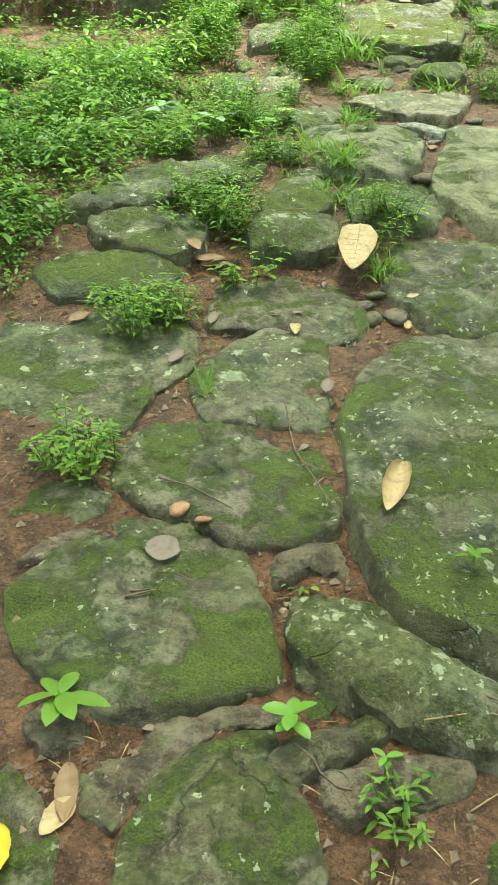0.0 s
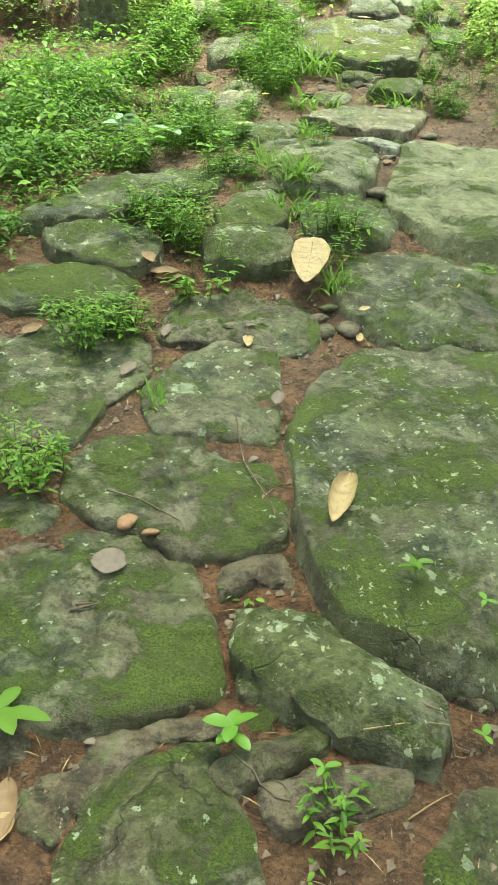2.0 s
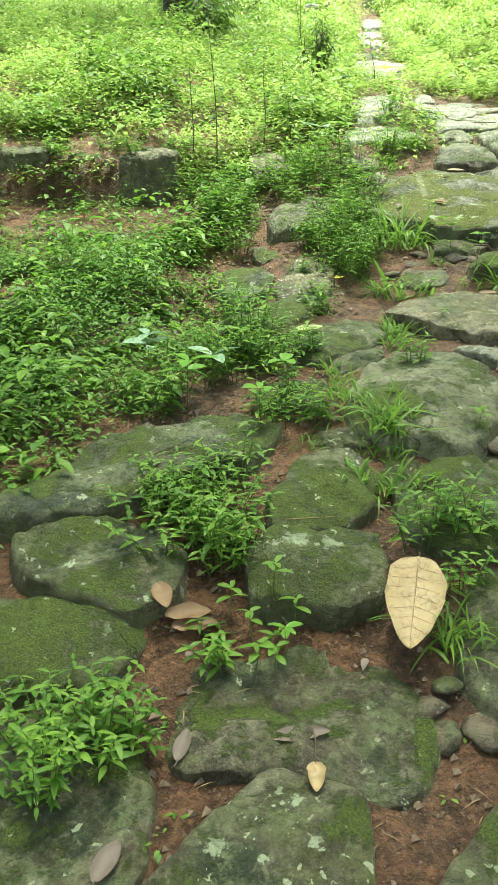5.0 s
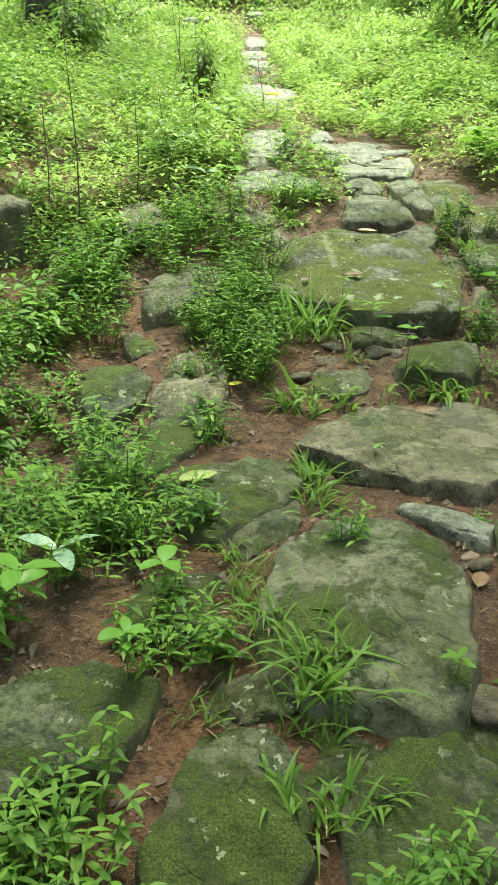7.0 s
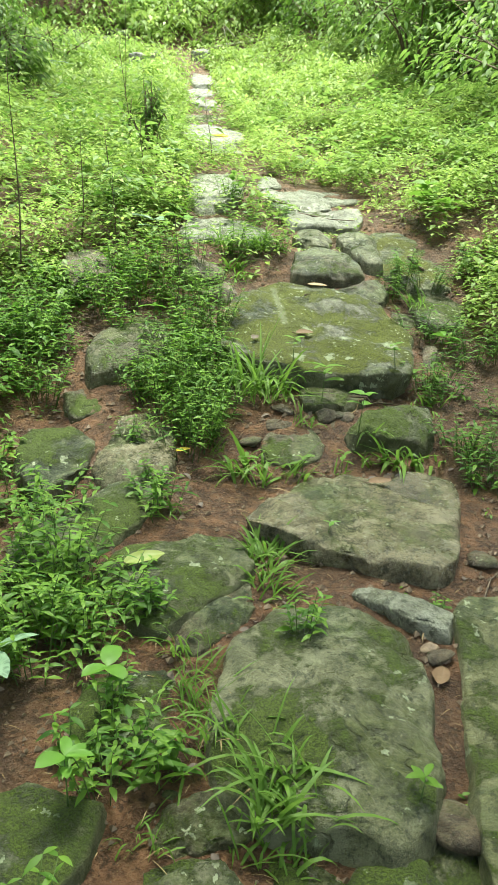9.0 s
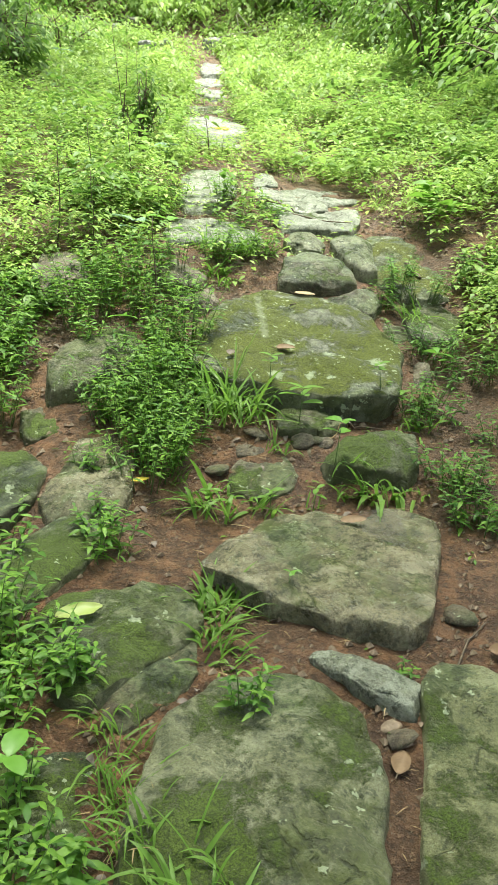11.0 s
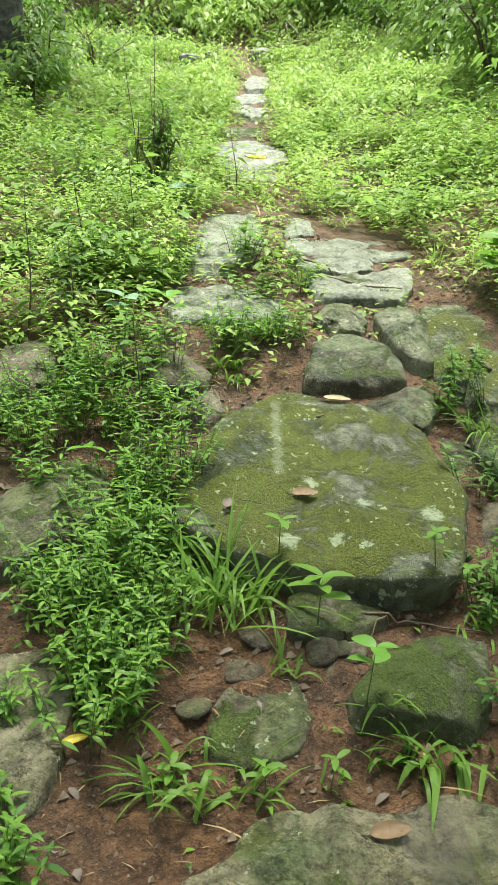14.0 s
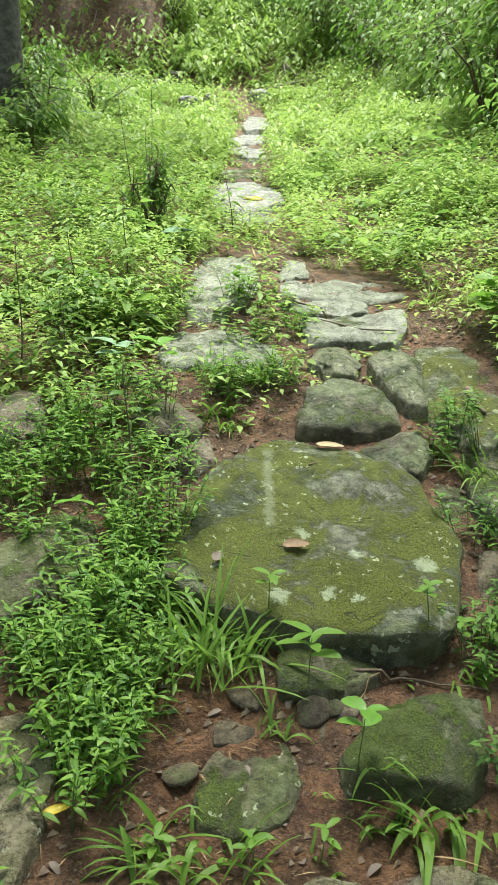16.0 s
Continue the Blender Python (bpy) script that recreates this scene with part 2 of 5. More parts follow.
def leaf_material(name, a, b, rough=0.5, through_light=0.48, vein=0.0):
    """Foliage: each leaf takes its own tone between a and b; light shines through it."""
    mat, nt, bsdf = nodes_of(name)
    geo = nt.nodes.new("ShaderNodeNewGeometry")
    co = local_coords(nt, False)
    patch = noise_node(nt, co, 2.0, 3, 0.6)
    spot = noise_node(nt, co, 55, 4, 0.6)
    tone = math_node(nt, "ADD", math_node(nt, "MULTIPLY", geo.outputs["Random Per Island"], 0.7), math_node(nt, "MULTIPLY", ramp(nt, patch, 0.3, 0.7), 0.3))
    col = blend(nt, tone, a, b)
    col = blend(nt, math_node(nt, "MULTIPLY", ramp(nt, spot, 0.6, 0.75), 0.35), col, tuple(c * 0.6 for c in a))
    if vein:
        col = blend(nt, math_node(nt, "MULTIPLY", ramp(nt, noise_node(nt, co, 24, 5, 0.7, 2.0), 0.45, 0.7), vein * 3), col, tuple(c * 0.5 for c in a))
    nt.links.new(col, bsdf.inputs["Base Color"])
    bsdf.inputs["Roughness"].default_value = rough
    bsdf.inputs["Specular IOR Level"].default_value = 0.35
    thin = nt.nodes.new("ShaderNodeBsdfTranslucent")
    nt.links.new(col, thin.inputs["Color"])
    mix = nt.nodes.new("ShaderNodeMixShader")
    mix.inputs[0].default_value = through_light
    out = nt.nodes["Material Output"]
    nt.links.new(bsdf.outputs[0], mix.inputs[1])
    nt.links.new(thin.outputs[0], mix.inputs[2])
    nt.links.new(mix.outputs[0], out.inputs["Surface"])
    return mat


def rough_material(name, a, b, scale=25, rough=0.85, depth=0.01):
    mat, nt, bsdf = nodes_of(name)
    co = local_coords(nt)
    n = noise_node(nt, co, scale, 6, 0.65, 0.3)
    big = noise_node(nt, co, scale * 0.2, 4, 0.6)
    col = blend(nt, ramp(nt, n, 0.3, 0.7), a, b)
    col = blend(nt, math_node(nt, "MULTIPLY", ramp(nt, big, 0.5, 0.7), 0.5), col, tuple(0.5 * (x + y) * 0.7 for x, y in zip(a, b)))
    nt.links.new(col, bsdf.inputs["Base Color"])
    bsdf.inputs["Roughness"].default_value = rough
    bump_into(nt, bsdf, n, 0.6, depth)
    return mat


EARTH = earth_material()
# one cover leaf in two tones: sunlight painted into COVER, shade into COVER_SHADE
COVER = leaf_material("sunlit_cover_leaf", (0.15, 0.27, 0.045), (0.44, 0.57, 0.15))
COVER_SHADE = leaf_material("shaded_cover_leaf", (0.05, 0.14, 0.02), (0.20, 0.35, 0.055))
HERB = leaf_material("herb_leaf", (0.055, 0.155, 0.02), (0.25, 0.42, 0.055))
GRASS = leaf_material("grass_blade", (0.05, 0.14, 0.02), (0.25, 0.40, 0.065))
STRAW = leaf_material("dry_straw", (0.22, 0.15, 0.07), (0.48, 0.36, 0.19), 0.7, 0.2)
SHRUB = leaf_material("shrub_leaf", (0.10, 0.20, 0.035), (0.27, 0.40, 0.09))
SHRUB_DARK = leaf_material("dark_shrub_leaf", (0.06, 0.14, 0.02), (0.18, 0.30, 0.045))
YOUNG = leaf_material("young_leaf", (0.10, 0.25, 0.03), (0.21, 0.39, 0.06), 0.38, 0.4)
SILVER = leaf_material("pale_striped_leaf", (0.16, 0.30, 0.16), (0.34, 0.46, 0.32), 0.35, 0.25, 0.3)
DRY = leaf_material("pale_dry_leaf", (0.36, 0.26, 0.13), (0.50, 0.38, 0.21), 0.55, 0.2, 0.2)
DRY_VEIN = rough_material("leaf_vein", (0.24, 0.165, 0.085), (0.36, 0.26, 0.14), 60, 0.7, 0.001)
DRY_BROWN = leaf_material("brown_dry_leaf", (0.14, 0.085, 0.045), (0.28, 0.18, 0.10), 0.6, 0.15, 0.12)
DRY_GREY = leaf_material("grey_dry_leaf", (0.12, 0.09, 0.075), (0.19, 0.15, 0.125), 0.6, 0.1, 0.12)
YELLOW = leaf_material("yellow_leaf", (0.62, 0.46, 0.03), (0.70, 0.55, 0.06), 0.45, 0.3)
LIME = leaf_material("yellow_green_leaf", (0.28, 0.34, 0.09), (0.36, 0.42, 0.12), 0.45, 0.3)
PETAL = leaf_material("white_petal", (0.70, 0.72, 0.58), (0.80, 0.80, 0.72), 0.6, 0.3)
STEM = rough_material("green_stem", (0.06, 0.12, 0.025), (0.14, 0.20, 0.05), 60, 0.6, 0.002)
TWIG = rough_material("brown_twig", (0.07, 0.05, 0.035), (0.17, 0.125, 0.085), 80, 0.85, 0.003)
BARK = rough_material("tree_bark", (0.045, 0.042, 0.036), (0.14, 0.13, 0.11), 18, 0.9, 0.03)
DEADWOOD = rough_material("grey_dead_wood", (0.20, 0.17, 0.14), (0.42, 0.37, 0.31), 30, 0.85, 0.005)
PEBBLE = rough_material("brown_pebble", (0.14, 0.10, 0.07), (0.27, 0.20, 0.14), 40, 0.75, 0.004)
ORANGE = rough_material("orange_pebble", (0.19, 0.10, 0.05), (0.30, 0.18, 0.095), 40, 0.75, 0.004)

# ---- ground ----
KY = (-60, -3, 0, 1.4, 2.9, 3.4, 4.2, 4.7, 5.3, 5.7, 6.1, 6.9, 7.5, 8.4, 11, 16.6, 19, 24, 40, 60, 120, 400)
KZ = (-10, -0.66, 0.05, 0.32, 0.55, 0.77, 0.98, 1.07, 1.15, 1.28, 1.40, 1.68, 1.9, 2.16, 2.65, 3.85, 4.6, 7.6, 19, 24, 30, 34)


def profile(y):
    return float(np.interp(y, KY, KZ))


def smooth(v, lo, hi):
    u = min(1.0, max(0.0, (v - lo) / (hi - lo)))
    return u * u * (3 - 2 * u)


def ground(x, y):
    """Height of the bare earth: a hollow way that climbs, with a bank on either side."""
    z = (profile(y - 0.12) + profile(y) + profile(y + 0.12)) / 3 + 0.054 - 0.024 * smooth(2.3 - y, 0.0, 0.7)
    z += 0.24 * max(0.0, min(x - 1.7, 6)) * smooth(y, 3.0, 6.0)
    z += 0.11 * smooth(-0.62 - x, 0.0, 0.15) * smooth(y, 6.85, 7.0)
    z += 0.07 * max(0.0, min(0.3 - x, 8)) * smooth(y, 8.0, 11.0)
    z -= 0.07 * smooth(x, -0.55, -0.3) * smooth(0.1 - x, 0.0, 0.2) * smooth(y, 4.4, 5.0) * smooth(6.5 - y, 0, 0.6)
    z -= 0.13 * smooth(-0.35 - x, 0.0, 0.3) * smooth(y, 5.6, 6.4) * smooth(6.95 - y, 0.0, 0.1)
    bank = smooth(x, -2.4, -1.7) * smooth(0.4 - x, 0.0, 0.6)
    z += 1.5 * bank * smooth(y, 19.4, 20.6)
    p = Vector((x, y, 0))
    return z + 0.016 * noise.noise(p * 2.3) + 0.012 * noise.noise(p * 7.0) + 0.007 * noise.noise(p * 19.0) + 0.003 * noise.noise(p * 43.0)


def lines(lo, hi, fine, far_lo, far_hi):
    out, step, v = list(np.arange(lo, hi, fine)), fine, lo
    while v > far_lo:
        step *= 1.22
        v -= step
        out.insert(0, v)
    step, v = fine, out[-1]
    while v < far_hi:
        step *= 1.12
        v += step
        out.append(v)
    return out


def mesh_object(name, verts, faces, material, parent=None, label="", smooth_faces=True):
    me = bpy.data.meshes.new(name)
    me.from_pydata(verts, [], faces)
    me.materials.append(material)
    if smooth_faces:
        me.polygons.foreach_set("use_smooth", [True] * len(me.polygons))
    me.update()
    ob = new(name, me)
    if parent is not None:
        ob.parent = parent
    if label:
        ob["label"] = label
    return ob


def build_ground():
    xs, ys = lines(-1.6, 2.6, 0.035, -300, 300), lines(0.3, 8.5, 0.035, -60, 400)
    verts = [(x, y, ground(x, y)) for y in ys for x in xs]
    w = len(xs)
    faces = [(j * w + i, j * w + i + 1, j * w + w + i + 1, j * w + w + i) for j in range(len(ys) - 1) for i in range(w - 1)]
    return tagged(mesh_object("ground", verts, faces, EARTH), "red-brown earth hillside with damp trodden soil", "ground", kind="structure")


build_ground()

# ---- stones ----
TOPS = []


def inside(x, y, poly):
    hit = False
    for (x0, y0), (x1, y1) in zip(poly, poly[1:] + poly[:1]):
        if (y0 > y) != (y1 > y) and x < (x1 - x0) * (y - y0) / (y1 - y0) + x0:
            hit = not hit
    return hit


def rest(x, y):
    """Height of whatever lies on top there: a stone or the earth."""
    z = ground(x, y)
    for poly, cy, top, slope in TOPS:
        if inside(x, y, poly):
            z = max(z, top + slope * (y - cy))
    return z


def rounded_outline(corners, count):
    """A closed smooth line through the corners, cut tight so that they stay corners, at even steps."""
    pts = [Vector(c) for c in corners]
    for cut in (0.09, 0.24):
        pts = [q for a, b in zip(pts, pts[1:] + pts[:1]) for q in (a.lerp(b, cut), a.lerp(b, 1 - cut))]
    lengths = [(b - a).length for a, b in zip(pts, pts[1:] + pts[:1])]
    total, out, i, run = sum(lengths), [], 0, 0.0
    for k in range(count):
        want = total * k / count
        while run + lengths[i] < want:
            run += lengths[i]
            i += 1
        out.append(pts[i].lerp(pts[(i + 1) % len(pts)], (want - run) / lengths[i]))
    return out


def stone(kind, corners, top, slope, thick, parent=None, dome=0.006, name="stone", tilt=0.0, label="", under=False):
    """A weathered slab: outline with chipped edges, rounded rim, uneven top and rough sides that go into the earth."""
    cx, cy = sum(c[0] for c in corners) / len(corners), sum(c[1] for c in corners) / len(corners)
    TOPS.append(([tuple(c) for c in corners], cy, top, slope))
    count = 96
    line = [p - Vector((cx, cy)) for p in rounded_outline([Vector(c) for c in corners], count)]
    size = sum(p.length for p in line) / count
    rim = min(0.022, size * 0.09)
    seed = Vector((cx * 13.7, cy * 9.1, len(TOPS) * 3.3))
    rings = [(0.0, 0.0)]
    for r in (0.12, 0.24, 0.36, 0.48, 0.6, 0.7, 0.79, 0.86):
        rings.append((r, 0.0))
    start = 1 - rim / size
    for a in (0, 25, 50, 72, 90):
        rings.append((start + (1 - start) * math.sin(radians(a)), -rim * 0.75 * (1 - math.cos(radians(a)))))
    rings += [(1.03, -0.3 * thick), (1.05, -0.5 * thick), (1.07, -0.75 * thick), (1.05, -thick)]
    if under:
        rings[-4:] = [(0.99, -0.32 * thick), (0.96, -0.6 * thick), (0.90, -0.85 * thick), (0.82, -thick)]
    verts, faces = [], []
    for k, (r, dz) in enumerate(rings):
        for i, p in enumerate(line if k else line[:1]):
            q = p * r
            w = Vector((q.x + cx, q.y + cy, dz)) + seed
            edge = 0.012 * noise.noise(w * 7) + 0.012 * noise.noise(w * 19) + 0.006 * noise.noise(w * 47)
            if r > 0.85:
                q = q + p.normalized() * edge
            worn = 0.35 + 1.3 * smooth(noise.noise(Vector((p.x, p.y, 0)) * 5 + seed), -0.45, 0.45)
            z = dz * (worn if dz > -0.28 * thick else 1) + dome * (1 - min(1, r) ** 2) * 2.0
            z += 0.014 * noise.noise(w * 3.5) + 0.008 * noise.noise(w * 9) + 0.005 * noise.noise(w * 24) + 0.003 * noise.noise(w * 60)
            z -= 0.012 * smooth(noise.noise(w * 4.3 + seed), 0.05, 0.16) + 0.010 * smooth(noise.noise(w * 11 + seed), 0.22, 0.30)
            if dz < -0.3 * thick:
                q = q + p.normalized() * (0.026 * noise.noise(w * 8) + 0.014 * noise.noise(w * 22))
            verts.append((q.x, q.y, z + slope * q.y + tilt * q.x))
    for i in range(count):
        faces.append((0, 1 + i, 1 + (i + 1) % count))
    for k in range(1, len(rings) - 1):
        a, b = 1 + (k - 1) * count, 1 + k * count
        for i in range(count):
            j = (i + 1) % count
            faces.append((a + i, b + i, b + j, a + j))
    faces.append(tuple(1 + (len(rings) - 2) * count + i for i in range(count))[::-1])
    ob = mesh_object(name, verts, [f[::-1] for f in faces] if sum(a.cross(b) for a, b in zip(line, line[1:])) < 0 else faces, STONE[kind], parent, label or STONE_LABEL[kind])
    ob.location = (cx, cy, top)
    return ob


path = tagged(new("stone_path"), "uneven footpath of mossy stone slabs climbing in red earth", "footpath", kind="structure")
stone("n", [(-0.56, 1.54), (-0.37, 1.82), (-0.29, 1.85), (-0.15, 1.79), (-0.00, 1.73), (0.04, 1.55), (0.08, 1.33), (0.06, 1.29), (-0.08, 1.25), (-0.21, 1.21), (-0.34, 1.24), (-0.47, 1.34), (-0.54, 1.44)], 0.39, 0.14, .16, path)
stone("n", [(-0.37, 2.10), (-0.28, 2.26), (-0.03, 2.27), (0.07, 2.22), (0.22, 2.11), (0.25, 1.96), (0.24, 1.80), (0.12, 1.72), (-0.01, 1.70), (-0.11, 1.77), (-0.25, 1.84), (-0.37, 1.96)], 0.48, 0.13, .14, path)
stone("spotted", [(-0.18, 2.57), (0.06, 2.84), (0.17, 2.85), (0.27, 2.80), (0.28, 2.62), (0.24, 2.23), (0.21, 2.20), (-0.01, 2.23), (-0.13, 2.23), (-0.19, 2.41)], 0.57, 0.13, .14, path)
stone("l", [(0.31, 2.39), (0.38, 2.59), (0.55, 2.79), (0.81, 2.84), (1.03, 2.86), (1.20, 2.73), (1.10, 2.19), (0.88, 1.64), (0.72, 1.35), (0.61, 1.33), (0.49, 1.37), (0.34, 1.44), (0.30, 1.56), (0.27, 1.69), (0.26, 1.94), (0.26, 2.22)], 0.53, 0.13, .18, path)
stone("b", [(0.04, 1.65), (0.06, 1.70), (0.17, 1.74), (0.23, 1.73), (0.25, 1.65), (0.23, 1.62), (0.14, 1.62), (0.06, 1.58)], 0.41, 0.13, .08, path, dome=0.012)
stone("oblong", [(0.08, 1.42), (0.10, 1.50), (0.17, 1.52), (0.24, 1.49), (0.34, 1.42), (0.52, 1.23), (0.49, 1.13), (0.46, 1.11), (0.39, 1.13), (0.28, 1.18), (0.17, 1.27), (0.08, 1.37)], 0.40, 0.15, .16, path, dome=0.02)
stone("n", [(-0.12, 1.15), (0.01, 1.20), (0.05, 1.20), (0.08, 1.10), (0.12, 1.00), (0.13, 0.93), (0.11, 0.80), (-0.23, 0.81), (-0.24, 0.95), (-0.23, 1.02), (-0.18, 1.11)], 0.30, 0.16, .14, path)
stone("b", [(-0.32, 1.10), (-0.28, 1.15), (-0.17, 1.23), (-0.08, 1.21), (-0.07, 1.18), (-0.17, 1.11), (-0.22, 1.03), (-0.24, 0.98), (-0.31, 1.03)], 0.30, 0.16, .1, path)
stone("b", [(-0.11, 1.23), (-0.09, 1.26), (0.05, 1.26), (0.11, 1.23), (0.09, 1.21), (-0.04, 1.19), (-0.10, 1.20)], 0.34, 0.16, .1, path)
stone("n", [(0.04, 1.13), (0.12, 1.17), (0.27, 1.23), (0.29, 1.21), (0.27, 1.17), (0.16, 1.11), (0.07, 1.06), (0.04, 1.10)], 0.34, 0.16, .1, path)
stone("b", [(0.13, 1.09), (0.21, 1.13), (0.36, 1.15), (0.43, 1.13), (0.41, 1.06), (0.34, 1.03), (0.18, 1.00), (0.14, 1.03)], 0.31, 0.16, .1, path)
stone("n", [(0.41, 0.95), (0.51, 1.08), (0.56, 1.10), (0.63, 1.08), (0.57, 0.88), (0.40, 0.87)], 0.29, 0.16, .1, path)
stone("b", [(0.55, 1.35), (0.62, 1.31), (0.63, 1.26), (0.56, 1.30)], 0.34, 0.16, .08, path)
stone("n", [(-0.48, 1.15), (-0.41, 1.10), (-0.33, 0.98), (-0.33, 0.89), (-0.40, 0.81), (-0.50, 0.96)], 0.28, 0.16, .08, path)
stone("n", [(-0.91, 2.63), (-0.82, 2.94), (-0.57, 3.07), (-0.26, 3.00), (-0.16, 2.77), (-0.16, 2.57), (-0.28, 2.39), (-0.35, 2.21), (-0.42, 2.17), (-0.60, 2.20), (-0.77, 2.31)], 0.58, 0.16, .14, path)
stone("m", [(-0.46, 3.30), (-0.32, 3.28), (-0.22, 3.18), (-0.30, 3.04), (-0.39, 3.01), (-0.69, 2.99), (-0.84, 3.17), (-0.71, 3.28)], 0.74, 0.36, .16, path, dome=0.014)
stone("m", [(-0.60, 3.68), (-0.49, 3.91), (-0.29, 4.01), (-0.07, 4.07), (0.09, 4.04), (0.06, 3.93), (-0.01, 3.81), (-0.14, 3.75), (-0.29, 3.64), (-0.38, 3.53), (-0.53, 3.51), (-0.73, 3.48), (-0.74, 3.58)], 0.99, 0.22, .2, path)
stone("n", [(-0.52, 3.51), (-0.37, 3.53), (-0.23, 3.48), (-0.15, 3.37), (-0.16, 3.28), (-0.27, 3.18), (-0.41, 3.24), (-0.58, 3.30), (-0.65, 3.45)], 0.86, 0.32, .2, path)
stone("n", [(-0.12, 3.11), (0.03, 3.19), (0.18, 3.22), (0.27, 3.21), (0.37, 3.10), (0.43, 3.01), (0.44, 2.93), (0.40, 2.80), (0.34, 2.76), (0.23, 2.80), (0.12, 2.83), (-0.12, 2.82), (-0.16, 2.88), (-0.15, 3.00)], 0.66, 0.30, .16, path, dome=0.012)
stone("mound", [(-0.01, 3.39), (0.08, 3.45), (0.24, 3.46), (0.35, 3.43), (0.37, 3.34), (0.34, 3.24), (0.27, 3.20), (0.12, 3.21), (0.01, 3.22)], 0.87, 0.34, .24, path, dome=0.018, under=True)
stone("n", [(0.60, 3.39), (0.75, 3.48), (1.01, 3.53), (1.31, 3.52), (1.37, 3.23), (1.25, 2.92), (1.05, 2.77), (0.89, 2.82), (0.75, 2.77), (0.64, 2.87), (0.57, 2.98), (0.50, 3.09), (0.55, 3.30)], 0.74, 0.32, .18, path)
stone("y", [(1.03, 4.61), (1.14, 4.66), (1.29, 4.53), (1.54, 4.52), (1.69, 4.34), (1.56, 3.69), (1.20, 3.36), (1.01, 3.40), (0.93, 3.46), (0.82, 3.65), (0.80, 3.83)], 1.03, 0.20, .2, path)
stone("m", [(0.41, 3.70), (0.56, 3.87), (0.68, 3.89), (0.81, 3.75), (0.83, 3.61), (0.75, 3.42), (0.60, 3.42), (0.46, 3.45), (0.41, 3.57)], 0.92, 0.22, .18, path)
stone("m", [(0.04, 3.63), (0.15, 3.86), (0.31, 3.91), (0.37, 3.79), (0.36, 3.60), (0.26, 3.50), (0.10, 3.46), (0.05, 3.53)], 0.94, 0.22, .18, path, dome=0.012)
stone("n", [(0.17, 4.01), (0.21, 4.08), (0.30, 4.06), (0.31, 3.96), (0.21, 3.93)], 0.99, 0.22, .1, path)
stone("g", [(0.32, 4.25), (0.39, 4.49), (0.52, 4.60), (0.67, 4.62), (0.79, 4.58), (0.85, 4.47), (0.86, 4.29), (0.79, 4.04), (0.72, 3.90), (0.64, 3.84), (0.56, 3.90), (0.42, 3.94), (0.33, 4.02), (0.30, 4.13)], 1.09, 0.18, .22, path, dome=0.014)
stone("q", [(0.76, 4.69), (0.81, 4.71), (0.90, 4.66), (1.01, 4.57), (0.97, 4.49), (0.89, 4.52), (0.81, 4.62)], 1.14, 0.15, .14, path, under=True)
stone("w", [(0.52, 5.10), (0.58, 5.18), (0.68, 5.23), (0.74, 5.33), (0.92, 5.36), (1.03, 5.35), (1.20, 5.39), (1.31, 5.32), (1.28, 5.20), (1.14, 4.86), (1.11, 4.78), (1.03, 4.74), (0.85, 4.80), (0.71, 4.87), (0.60, 4.96), (0.54, 5.03)], 1.24, 0.13, .2, path, under=True)
stone("m", [(0.06, 4.84), (0.11, 4.96), (0.36, 5.00), (0.50, 4.96), (0.52, 4.83), (0.46, 4.74), (0.33, 4.63), (0.23, 4.53), (0.16, 4.58), (0.08, 4.76)], 1.17, 0.13, .2, path, dome=0.008)
stone("n", [(0.27, 4.62), (0.34, 4.68), (0.46, 4.81), (0.50, 4.78), (0.49, 4.66), (0.43, 4.58), (0.31, 4.46), (0.26, 4.49)], 1.12, 0.14, .12, path)
stone("m", [(0.00, 4.25), (0.04, 4.39), (0.13, 4.44), (0.25, 4.43), (0.27, 4.35), (0.26, 4.20), (0.16, 4.17), (0.03, 4.18)], 1.06, 0.16, .14, path)
stone("m", [(-0.18, 4.83), (-0.19, 5.02), (-0.02, 5.21), (0.15, 5.40), (0.24, 5.37), (0.23, 5.16), (0.11, 4.98), (-0.02, 4.83)], 1.21, 0.13, .16, path, dome=0.014)
stone("w", [(0.04, 5.45), (0.11, 5.65), (0.14, 5.79), (0.27, 5.81), (0.33, 5.69), (0.35, 5.53), (0.30, 5.37), (0.18, 5.32), (0.07, 5.34)], 1.31, 0.27, .16, path, dome=0.014)
stone("m", [(-0.23, 5.60), (-0.18, 5.74), (-0.03, 5.74), (0.06, 5.64), (0.02, 5.48), (-0.11, 5.32), (-0.18, 5.37)], 1.30, 0.28, .14, path)
stone("n", [(-0.08, 6.03), (0.02, 6.09), (0.18, 6.09), (0.21, 5.99), (0.11, 5.85), (-0.05, 5.84)], 1.40, 0.26, .1, path)
stone("n", [(0.65, 5.57), (0.67, 5.68), (0.77, 5.74), (0.88, 5.73), (0.91, 5.61), (0.87, 5.52), (0.76, 5.48), (0.66, 5.51)], 1.31, 0.27, .12, path)
stone("m", [(0.99, 5.66), (1.11, 5.77), (1.28, 5.81), (1.37, 5.79), (1.33, 5.63), (1.26, 5.54), (1.14, 5.56), (1.01, 5.57)], 1.38, 0.27, .16, path, dome=0.014)
stone("n", [(0.87, 5.98), (1.03, 6.04), (1.12, 6.01), (1.14, 5.89), (0.99, 5.84), (0.87, 5.84)], 1.43, 0.26, .14, path)
stone("n", [(0.93, 5.70), (1.00, 5.71), (1.01, 5.65), (0.93, 5.61)], 1.31, 0.28, .08, path)
